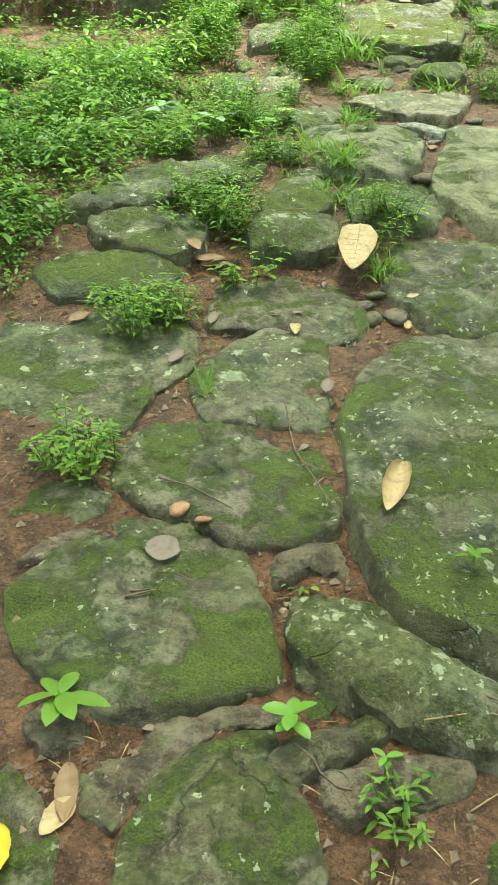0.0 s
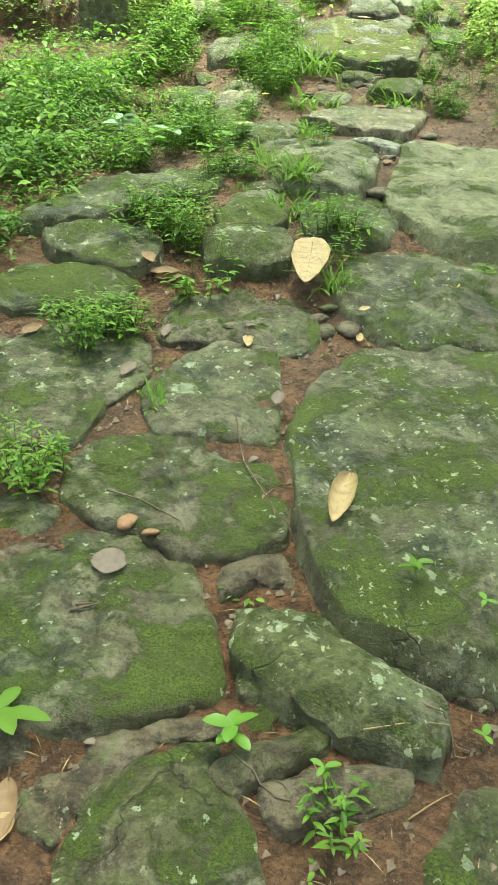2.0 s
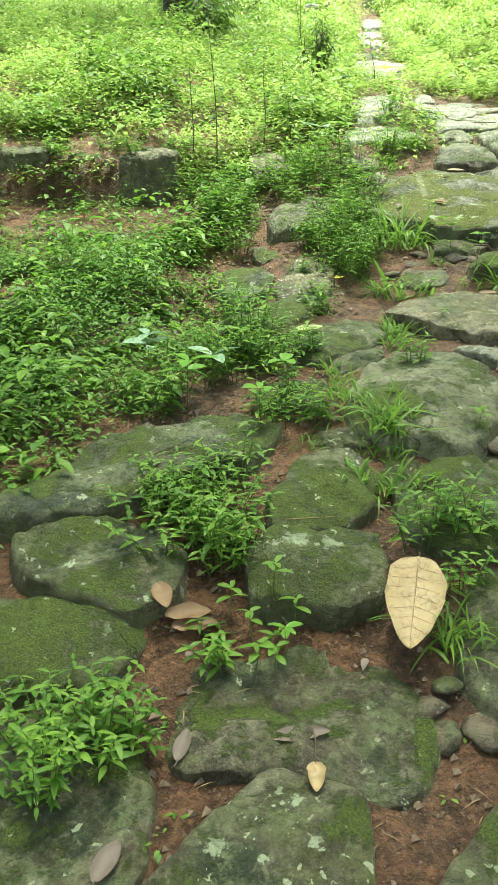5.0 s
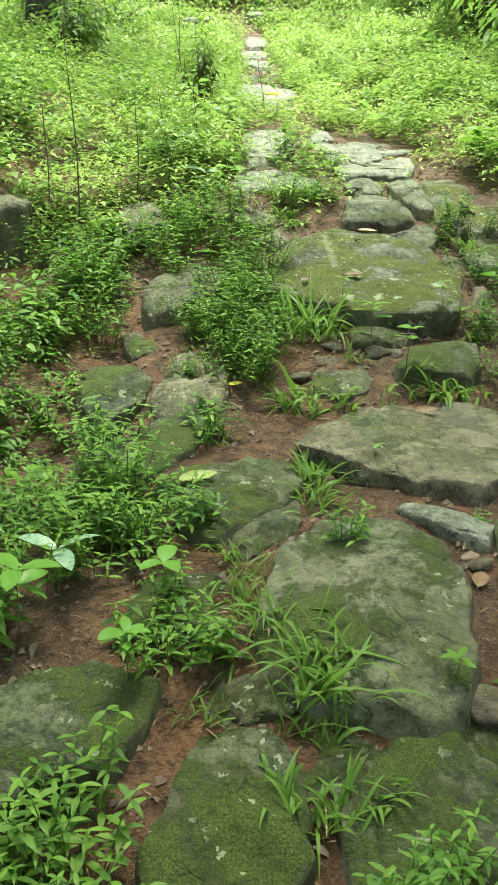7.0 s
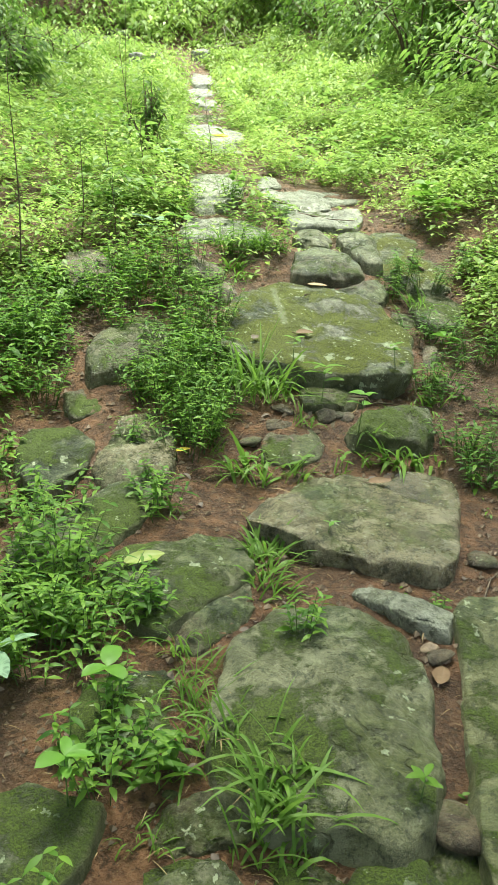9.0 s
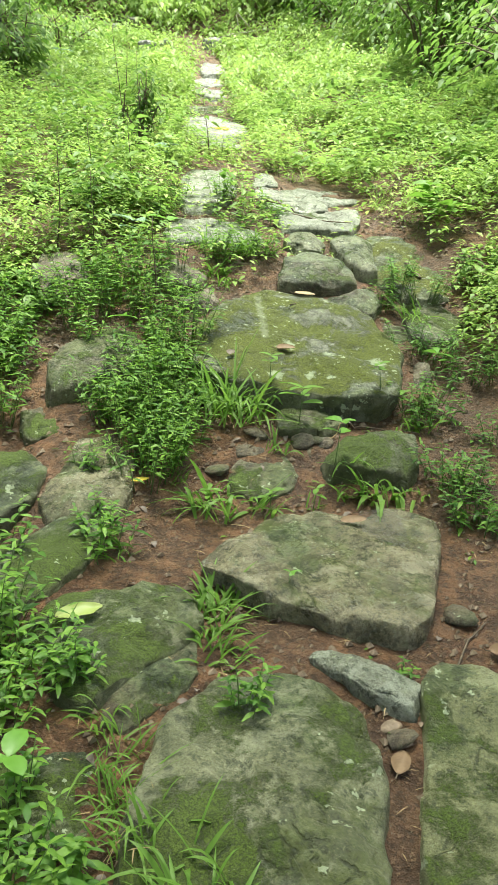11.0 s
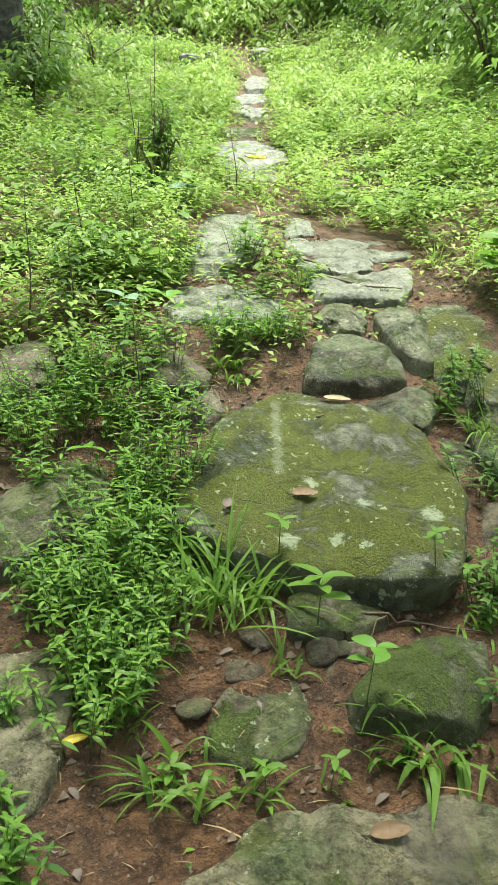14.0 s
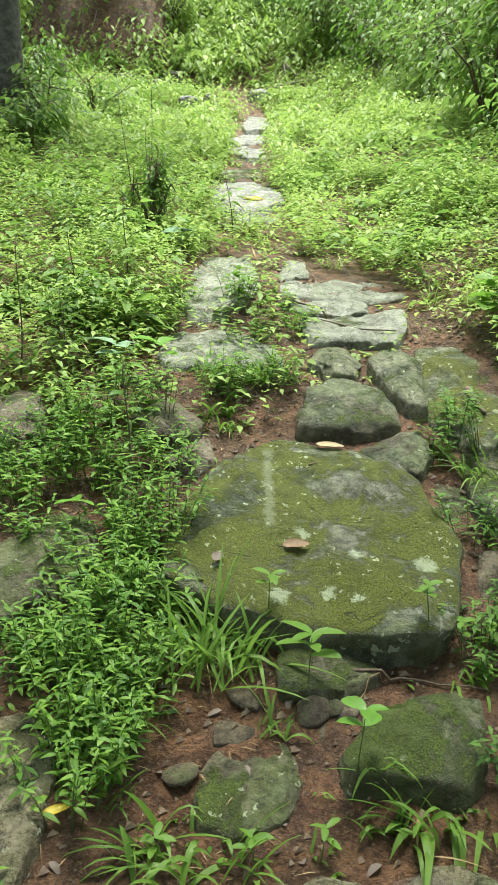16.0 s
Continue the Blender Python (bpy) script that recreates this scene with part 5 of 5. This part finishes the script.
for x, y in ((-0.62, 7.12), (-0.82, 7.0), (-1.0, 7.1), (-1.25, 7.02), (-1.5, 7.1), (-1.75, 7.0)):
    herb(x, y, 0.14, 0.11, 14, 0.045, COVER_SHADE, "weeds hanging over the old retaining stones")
herb(-0.5, 6.72, 0.12, 0.15, 12, 0.045)
herb(-1.1, 6.75, 0.13, 0.13, 12, 0.045)

# ---- saplings and shrubs ----
sapling(-0.33, 7.03, 1.05, 26, 0.06, (-0.03, 0.0), SHRUB)
sapling(-0.49, 7.04, 0.7, 18, 0.05, (0.02, 0.0), SHRUB)
sapling(-0.05, 7.37, 0.6, 14, 0.05, (0.03, 0.0), SHRUB)
sapling(0.37, 9.43, 0.75, 24, 0.05, (-0.02, 0.0), SHRUB_DARK)
sapling(0.44, 9.44, 0.55, 22, 0.05, (0.04, 0.0), SHRUB_DARK)
sapling(0.27, 9.59, 0.9, 24, 0.05, (-0.10, 0.02), SHRUB)
sapling(0.25, 11.97, 1.15, 12, 0.06, (0.02, 0.0), YOUNG)
sapling(0.30, 8.33, 0.45, 10, 0.045, (0.01, 0.0), SHRUB)
sapling(0.11, 7.91, 0.5, 12, 0.04, (-0.05, 0.0), SHRUB)
sapling(0.12, 7.39, 0.4, 20, 0.05, (0.02, 0.0), SHRUB_DARK)
sapling(0.42, 6.75, 0.45, 12, 0.05, (0.0, 0.05), HERB)
sapling(0.89, 9.65, 0.5, 4, 0.04, (-0.1, 0.0), SHRUB_DARK)
shrub(0.38, 9.51, 0.16, 0.55, 420, 0.05, SHRUB_DARK, "narrow dark bush at the edge of the path", 7)
shrub(3.45, 12.49, 0.8, 1.3, 1500, 0.10, SHRUB)
shrub(4.06, 15.92, 0.8, 1.2, 1500, 0.10, SHRUB)
shrub(3.74, 18.03, 0.8, 0.9, 1300, 0.09, SHRUB_DARK)
shrub(4.05, 12.59, 0.9, 2.2, 1800, 0.12, SHRUB, "tall shrub with large light green leaves")
shrub(4.92, 16.68, 1.2, 2.4, 2000, 0.14, YOUNG, "tall shrub with large light green leaves")
shrub(3.42, 19.32, 1.0, 1.0, 2000, 0.08, SHRUB)
shrub(2.74, 20.07, 1.0, 1.4, 2200, 0.085, SHRUB)
shrub(4.62, 20.44, 1.3, 2.2, 2600, 0.10, SHRUB)
shrub(-0.79, 12.09, 0.35, 0.4, 500, 0.09, SHRUB_DARK)
shrub(-0.84, 13.82, 0.6, 0.6, 800, 0.10, SHRUB)
shrub(-0.63, 15.87, 0.6, 0.55, 700, 0.10, SHRUB)
shrub(-1.38, 16.29, 0.5, 0.7, 1000, 0.10, SHRUB_DARK)
shrub(0.20, 20.6, 0.7, 0.6, 1500, 0.07, COVER)
shrub(-0.76, 19.99, 0.9, 0.9, 1800, 0.08, COVER)
shrub(-1.70, 19.92, 1.0, 1.2, 1900, 0.08, SHRUB)
shrub(2.5, 21.3, 0.9, 0.9, 1900, 0.08, YOUNG)
for k in range(16):
    a = random.Random(700 + k)
    y = 9.0 + 9.0 * a.random()
    shrub(3.1 + 0.12 * (y - 9) + 3.0 * a.random(), y, 0.6 + 0.3 * a.random(), 0.7 + 0.5 * a.random(), 1500, 0.085, (SHRUB, YOUNG, SHRUB)[k % 3], "leafy shrub on the slope beside the path", 9)
for k in range(48):
    a = random.Random(k)
    shrub(-9 + 22 * a.random(), 20.5 + 11 * a.random() ** 1.3, 1.2 + a.random(), 0.9 + 1.2 * a.random(), 1300, 0.13, (SHRUB, COVER, COVER, YOUNG)[k % 4], "tall leafy bush on the far wooded hillside", 8, "shrub", "small")


# ---- trees ----
def tree(x, y, radius, height, lean, leaves, label, leaf=0.16, spread=0.42):
    plant = tagged(at("tree", x, y), label, "tree", "trees on the hillside")
    r = np.random.default_rng(int(abs(x) * 97 + y * 13))
    run = []
    for k in range(12):
        u = k / 11
        run.append(((lean[0] * height * u + 0.05 * math.sin(4 * u), lean[1] * height * u, height * u - 0.15), radius * (1.25 - 0.25 * min(1, u * 8)) * (1 - 0.65 * u)))
    tube_mesh("trunk", [run], BARK, plant, sides=14)
    limbs, ends = [], []
    for k in range(10):
        u = 0.5 + 0.5 * k / 9
        a = k * 2.4
        p = np.array((lean[0] * height * u, lean[1] * height * u, height * u - 0.15))
        e = p + np.array((math.cos(a), math.sin(a), 0.45)) * height * 0.28 * r.uniform(0.6, 1.1)
        limbs.append([(tuple(p), radius * 0.35), (tuple((p + e) / 2 + r.normal(0, 0.1, 3)), radius * 0.2), (tuple(e), radius * 0.06)])
        ends += [p + (e - p) * s + r.normal(0, 0.3, 3) for s in (0.5, 0.75, 1.0, 1.1)]
    for limb in limbs:
        tube_mesh("limb", [limb], BARK, plant, sides=6)
    ends = np.array(ends)
    base = ends[r.integers(0, len(ends), leaves)] + r.normal(0, spread, (leaves, 3))
    a = r.uniform(0, 6.28, leaves)
    tagged(blade_mesh("crown", base, np.stack((np.cos(a), np.sin(a), r.uniform(-0.7, 0.3, leaves)), 1), leaf * r.uniform(0.6, 1.3, leaves), leaf * 0.47, 0.25, SHRUB, "leaf", plant), kind="stuff")
    return plant


tree(-1.27, 13.51, 0.17, 7.0, (-0.03, 0.02), 2600, "dark-barked forest tree with a straight trunk among weeds")
stump = tagged(at("post", -1.22, 17.20), "short dark dead wooden stump among the weeds", "stump")
tube_mesh("trunk", [[((0, 0, -0.1), 0.065), ((0.005, 0, 0.2), 0.058), ((0.0, 0.01, 0.48), 0.052), ((0.01, 0.0, 0.5), 0.02)]], BARK, stump, sides=10)
for k in range(3):
    a = random.Random(90 + k)
    tree(-9 + 9.0 * k + a.uniform(-1, 1), 33 + 5 * a.random(), 0.16 + 0.12 * a.random(), 9 + 4 * a.random(), (a.uniform(-0.06, 0.06), 0.0), 2200, "forest tree far up on the hillside")

# unseen trees added round and behind the lower path, only to shade it
for x, y, h, n in ((-5.2, 4.6, 9.5, 2600), (5.6, 4.0, 10.0, 2600), (-5.0, 0.6, 9.0, 2300), (5.2, 0.2, 9.5, 2300)):
    tree(x, y, 0.2, h, (-0.5 * x / h, 1.0 / h), n, "unseen broad-crowned tree added to shade the lower path", 0.26, 0.7)

# ---- fallen branches on the far bank ----
def fallen_branch(x, y, length, yaw, rise, radius, label="grey dead branch lying on the earth bank"):
    thing = tagged(at("fallen_branch", x, y, ground(x, y) + 0.08), label, "branch", "fallen branches")
    r = random.Random(int(x * 77 + y * 31 + yaw))
    way = Vector((math.cos(radians(yaw)), math.sin(radians(yaw)), rise))
    run = [(way * length * k / 6 + Vector((0, 0, r.uniform(-0.03, 0.06))), radius * (1 - 0.1 * k)) for k in range(7)]
    tube_mesh("branch", [run], DEADWOOD, thing, sides=6)
    side = []
    for k in range(4):
        p = way * length * (0.25 + 0.18 * k)
        side.append([(p, radius * 0.5), (p + Vector((r.uniform(-0.4, 0.4), r.uniform(-0.3, 0.1), r.uniform(0.1, 0.4))), radius * 0.2)])
    for run in side:
        tube_mesh("side_twig", [run], DEADWOOD, thing, sides=4)
    return thing


for k in range(26):
    a = random.Random(300 + k)
    fallen_branch(-2.0 + 2.2 * a.random(), 19.5 + 1.0 * a.random(), 0.6 + 1.0 * a.random(), a.uniform(-30, 210), a.uniform(-0.1, 0.35), 0.02 + 0.02 * a.random())
fallen_branch(1.75, 18.47, 1.6, 25, 0.30, 0.03, "grey fallen log leaning out of the weeds above the steps")

# ---- fallen leaves and twigs ----
fallen_leaf(0.435, 3.30, 0.27, 0.15, 192, DRY, "large pale dry leaf leaning on a grass tuft", 0.895, -16, 0.35, 0.0, 0.015, True, 0.72)
fallen_leaf(0.41, 1.95, 0.21, 0.10, 200, DRY, "pale curled dry leaf on the big slab", None, 0, 0.95, 0.016, 0.03)
fallen_leaf(-0.25, 1.68, 0.088, 0.085, 100, DRY_GREY, "round grey-brown dead leaf flat on the slab", None, 0, 0.12, 0.022, 0.01, False, 1.0)
fallen_leaf(0.165, 2.84, 0.075, 0.05, 180, DRY, "small cream dry leaf with a long stalk on the stone", None, 0, 0.9, 0.015, 0.06)
fallen_leaf(-0.34, 1.12, 0.12, 0.045, 175, DRY_BROWN, "brown curled dry leaf on the earth")
fallen_leaf(-0.32, 1.05, 0.085, 0.05, 215, DRY, "tan dry leaf on the earth")
fallen_leaf(-0.45, 0.99, 0.102, 0.072, 170, YELLOW, "bright yellow fallen leaf on the stone")
fallen_leaf(-0.20, 3.22, 0.116, 0.065, 80, DRY_BROWN, "brown dry leaf on wet earth")
fallen_leaf(-0.22, 3.26, 0.102, 0.051, 160, DRY_BROWN, "brown dry leaf on wet earth")
fallen_leaf(0.14, 4.82, 0.123, 0.058, 70, LIME, "yellow-green fallen leaf on mossy stone")
fallen_leaf(0.97, 5.26, 0.087, 0.043, 80, DRY_BROWN, "reddish brown dry leaf on the wet slab")
fallen_leaf(0.91, 6.27, 0.080, 0.051, 80, DRY_BROWN, "pinkish brown dry leaf on the mossy slab")
fallen_leaf(1.08, 6.86, 0.10, 0.043, 100, DRY, "pale dry leaf at the back of the mossy slab")
fallen_leaf(0.71, 6.20, 0.051, 0.036, 20, DRY_GREY, "small dark dead leaf on the mossy slab")
fallen_leaf(0.65, 5.54, 0.072, 0.029, 80, LIME, "yellow-green fallen leaf on bare earth")
fallen_leaf(0.33, 5.51, 0.06, 0.025, 70, YELLOW, "yellow fallen leaf on bare earth")
fallen_leaf(1.02, 10.88, 0.189, 0.102, 120, YELLOW, "yellow leaf on the pale step stone")
fallen_leaf(-0.25, 2.55, 0.094, 0.046, 20, DRY_GREY, "grey dead leaf in the gap between stones")
fallen_leaf(0.24, 2.37, 0.080, 0.041, 10, DRY_GREY, "grey dead leaf in the gap between stones")
fallen_leaf(-0.18, 3.19, 0.116, 0.058, 80, DRY_BROWN, "brown dry leaf in the gap between stones")
fallen_leaf(-0.62, 2.83, 0.087, 0.058, 40, DRY_BROWN, "orange-brown dry leaf among the herbs")
fallen_leaf(0.86, 3.53, 0.13, 0.06, 80, DRY_BROWN, "brown dry leaf under the slab edge")
fallen_leaf(0.97, 3.12, 0.072, 0.043, 0, YELLOW, "yellow leaf on the slab")
fallen_leaf(0.58, 2.97, 0.051, 0.029, 60, DRY, "small pale leaf scrap on the earth")
fallen_leaf(0.57, 2.87, 0.065, 0.029, 10, DRY, "small pale leaf scrap on the earth")
fallen_leaf(0.07, 2.90, 0.131, 0.043, 80, DRY_GREY, "dark wet dead leaf below the stone")
fallen_leaf(-0.13, 2.84, 0.09, 0.035, 10, DRY_GREY, "dark wet dead leaf below the stone")
fallen_leaf(0.89, 4.33, 0.07, 0.043, 30, DRY_BROWN, "brown leaf on the red earth")
fallen_leaf(1.25, 4.72, 0.09, 0.058, 100, DRY_BROWN, "brown leaf on the red earth")

twig([(0.11, 2.33), (0.13, 2.09), (0.21, 1.85), (0.35, 1.61)], 0.0028)
twig([(-0.24, 1.95), (-0.15, 1.91), (-0.02, 1.80)], 0.003)
twig([(-0.28, 1.52), (-0.20, 1.55)], 0.004)
twig([(-0.27, 1.54), (-0.21, 1.55)], 0.003)
twig([(0.30, 1.26), (0.41, 1.24), (0.58, 1.16)], 0.004)
twig([(0.33, 1.16), (0.44, 1.18), (0.56, 1.16)], 0.002, "straw-coloured dry stalk lying on the earth", STRAW)
twig([(0.40, 1.03), (0.51, 1.09)], 0.002, "straw-coloured dry stalk lying on the earth", STRAW)
twig([(0.07, 1.15), (0.16, 1.06), (0.24, 1.04)], 0.003)
twig([(1.74, 7.26), (1.74, 7.16), (1.76, 7.05)], 0.016, "short thick dead branch on the mossy slab")
twig([(1.09, 8.19), (1.29, 8.06), (1.50, 8.03)], 0.006)
twig([(1.21, 7.91), (1.40, 7.79), (1.59, 7.78)], 0.006)
twig([(1.06, 5.90), (1.21, 5.90), (1.44, 5.85)], 0.005)
twig([(1.04, 5.81), (1.10, 5.88), (1.16, 5.91)], 0.002, "straw-coloured dry stalk lying on the earth", STRAW)
twig([(1.14, 4.66), (1.21, 4.77), (1.30, 4.85)], 0.004)
twig([(1.04, 6.73), (1.09, 6.76)], 0.004)
twig([(0.10, 3.50), (0.26, 3.52)], 0.002, "straw-coloured dry stalk lying on the stones", STRAW)


# ---- pebbles and litter in the earth ----
def pebble(x, y, size, material, label, flat=0.42):
    r = random.Random(int(x * 4111 + y * 977))
    bm = bmesh.new()
    bmesh.ops.create_icosphere(bm, subdivisions=2, radius=size)
    k = Vector((r.uniform(0, 50), r.uniform(0, 50), 0))
    for v in bm.verts:
        v.co *= 1 + 0.7 * noise.noise(v.co / size * 0.8 + k)
        v.co.x *= 1.15
        v.co.z *= flat
    me = bpy.data.meshes.new("pebble")
    bm.to_mesh(me)
    bm.free()
    me.materials.append(material)
    me.polygons.foreach_set("use_smooth", [True] * len(me.polygons))
    ob = new("pebble", me)
    ob.location, ob.rotation_euler = (x, y, rest(x, y) + size * flat * 0.12), (0.1, 0.15, r.uniform(0, 6))
    return tagged(ob, label, "stone", "pebbles in the earth")


for spot, size in (((-0.175, 1.815), 0.026), ((-0.115, 1.778), 0.017)):
    pebble(*spot, size, ORANGE, "orange-brown broken stone between the slabs")
for spot, size in (((0.54, 3.05), 0.04), ((0.43, 3.02), 0.04), ((0.37, 2.90), 0.035), ((0.15, 2.28), 0.03), ((0.21, 2.27), 0.028), ((0.12, 1.39), 0.025), ((0.15, 1.32), 0.032), ((0.38, 1.52), 0.018), ((0.35, 1.55), 0.012), ((0.08, 1.52), 0.012), ((0.09, 1.54), 0.010), ((0.38, 1.07), 0.022), ((0.35, 1.07), 0.014), ((0.35, 1.05), 0.013), ((0.31, 1.07), 0.010), ((-0.47, 1.79), 0.05), ((-0.42, 1.84), 0.028), ((-0.33, 1.94), 0.045), ((0.79, 3.97), 0.045), ((0.93, 4.44), 0.035), ((0.80, 3.94), 0.06), ((0.92, 4.48), 0.025), ((0.93, 4.43), 0.02), ((0.94, 5.80), 0.045), ((1.03, 5.80), 0.035), ((1.00, 5.82), 0.03), ((0.78, 5.84), 0.04), ((0.62, 5.64), 0.04), ((0.54, 2.97), 0.05), ((0.47, 3.07), 0.035), ((0.45, 2.95), 0.045), ((1.23, 4.86), 0.04), ((0.42, 5.28), 0.07)):
    if not covered(*spot):
        pebble(*spot, size, PEBBLE if size < 0.03 else STONE["b"], "small brown stone half sunk in the red earth")


def litter():
    """Grit, crumbs and bits of straw strewn over the bare earth."""
    r = random.Random(5)
    verts, faces = [], []
    base, way, size = [], [], []
    for _ in range(20000):
        y = r.uniform(0.5, 8.6)
        lo, hi = np.interp(y, (0, 1.5, 2.5, 3.5, 4.2, 5.0, 5.8, 6.6, 7.5, 9, 11, 17), (-0.75, -0.85, -0.92, -0.66, -0.2, -0.15, -0.15, 0.1, 0.5, 0.75, 0.85, 1.25)) - 0.15, np.interp(y, (0, 3, 5, 6.6, 7.6, 8.4, 9.2, 11, 17), (1.6, 1.8, 1.9, 1.8, 1.85, 1.72, 1.3, 1.3, 1.6)) + 0.5
        x = r.uniform(lo, hi)
        z = ground(x, y)
        if r.random() < 0.84:
            s = 0.003 + 0.012 * r.random() ** 3
            n = len(verts)
            for dx, dy, dz in ((1, 0, 0), (-0.5, 0.9, 0), (-0.6, -0.8, 0), (0.1, 0.1, 0.9), (0, 0, -0.7)):
                verts.append((x + s * (dx + r.uniform(-0.3, 0.3)), y + s * (dy + r.uniform(-0.3, 0.3)), z + s * (dz + 0.2)))
            faces += [(n + i, n + (i + 1) % 3, n + 3) for i in range(3)] + [(n + (i + 1) % 3, n + i, n + 4) for i in range(3)]
        else:
            a = r.uniform(0, 6.28)
            base.append((x, y, z + 0.005))
            way.append((math.cos(a), math.sin(a), r.uniform(-0.05, 0.35)))
            size.append(r.uniform(0.02, 0.075))
    bits = [(x + r.uniform(-0.3, 0.3), y + r.uniform(-0.3, 0.3)) for x, y, _ in base[::7]]
    flakes = [(x, y, ground(x, y) + 0.006) for x, y in bits]
    turn = [r.uniform(0, 6.28) for _ in flakes]
    tagged(blade_mesh("leaf_litter", flakes, [(math.cos(a), math.sin(a), r.uniform(0.0, 0.4)) for a in turn], np.array([r.uniform(0.02, 0.05) for _ in flakes]), 0.02, 0.6, DRY_GREY, "leaf"), "torn brown dead leaves strewn on the earth", "litter", kind="stuff")
    tagged(mesh_object("grit", verts, faces, PEBBLE, smooth_faces=False), "loose brown grit strewn on the earth between the stones", "grit", kind="stuff")
    size = np.array(size)
    tagged(blade_mesh("straw_litter", base, way, size, 0.0028, 0.2, STRAW, "small"), "bits of dry straw and leaf strewn on the earth", "litter", kind="stuff")


litter()

# ---- white flower heads ----
def flower_head(x, y, z, size):
    plant = tagged(at("flower", x, y), "weed stem with a loose white flower head", "flower", "white flowers")
    ground_z = plant.location.z
    tube_mesh("stem", [[((0, 0, -0.02), 0.002), ((0.01, 0, (z - ground_z) * 0.6), 0.0016), ((0, 0, z - ground_z), 0.001)]], STEM, plant, sides=4)
    r = np.random.default_rng(int(x * 100 + y * 10) % 1000 + 3)
    base = r.normal(0, 0.35, (60, 3)) * size + (0, 0, z - ground_z)
    blade_mesh("petals", base, r.normal(0, 1, (60, 3)), 0.010, 0.007, 0.1, PETAL, "small", plant)


flower_head(-0.16, 3.89, 0.99, 0.045)
flower_head(-0.13, 3.95, 0.98, 0.03)
flower_head(0.64, 6.53, 1.64, 0.022)


# ---- rain water standing on the slabs ----
def water_material():
    mat, nt, bsdf = nodes_of("shallow_water")
    bsdf.inputs["Base Color"].default_value = (0.06, 0.055, 0.045, 1)
    bsdf.inputs["Roughness"].default_value = 0.12
    bsdf.inputs["Alpha"].default_value = 0.3
    bsdf.inputs["IOR"].default_value = 1.33
    bump_into(nt, bsdf, noise_node(nt, local_coords(nt), 30, 2, 0.5), 0.08, 0.002)
    return mat


WATER = water_material()


def puddle(corners, slope, lift):
    cx, cy = sum(c[0] for c in corners) / len(corners), sum(c[1] for c in corners) / len(corners)
    line = rounded_outline([Vector(c) for c in corners], 40)
    verts = [(0, 0, 0)] + [(p.x - cx, p.y - cy, slope * (p.y - cy)) for p in line]
    ob = mesh_object("puddle", verts, [(0, 1 + i, 1 + (i + 1) % 40) for i in range(40)], WATER)
    ob.location = (cx, cy, rest(cx, cy) + lift)
    ob.visible_shadow = False
    return tagged(ob, "shallow film of rain water shining on the wet slab", "puddle", "rain puddles")


puddle([(1.04, 5.33), (1.17, 5.34), (1.16, 5.17), (1.12, 5.00), (1.08, 5.06), (1.02, 5.19)], 0.16, 0.010)
puddle([(0.12, 5.58), (0.26, 5.59), (0.30, 5.48), (0.22, 5.42), (0.11, 5.45)], 0.18, 0.016)
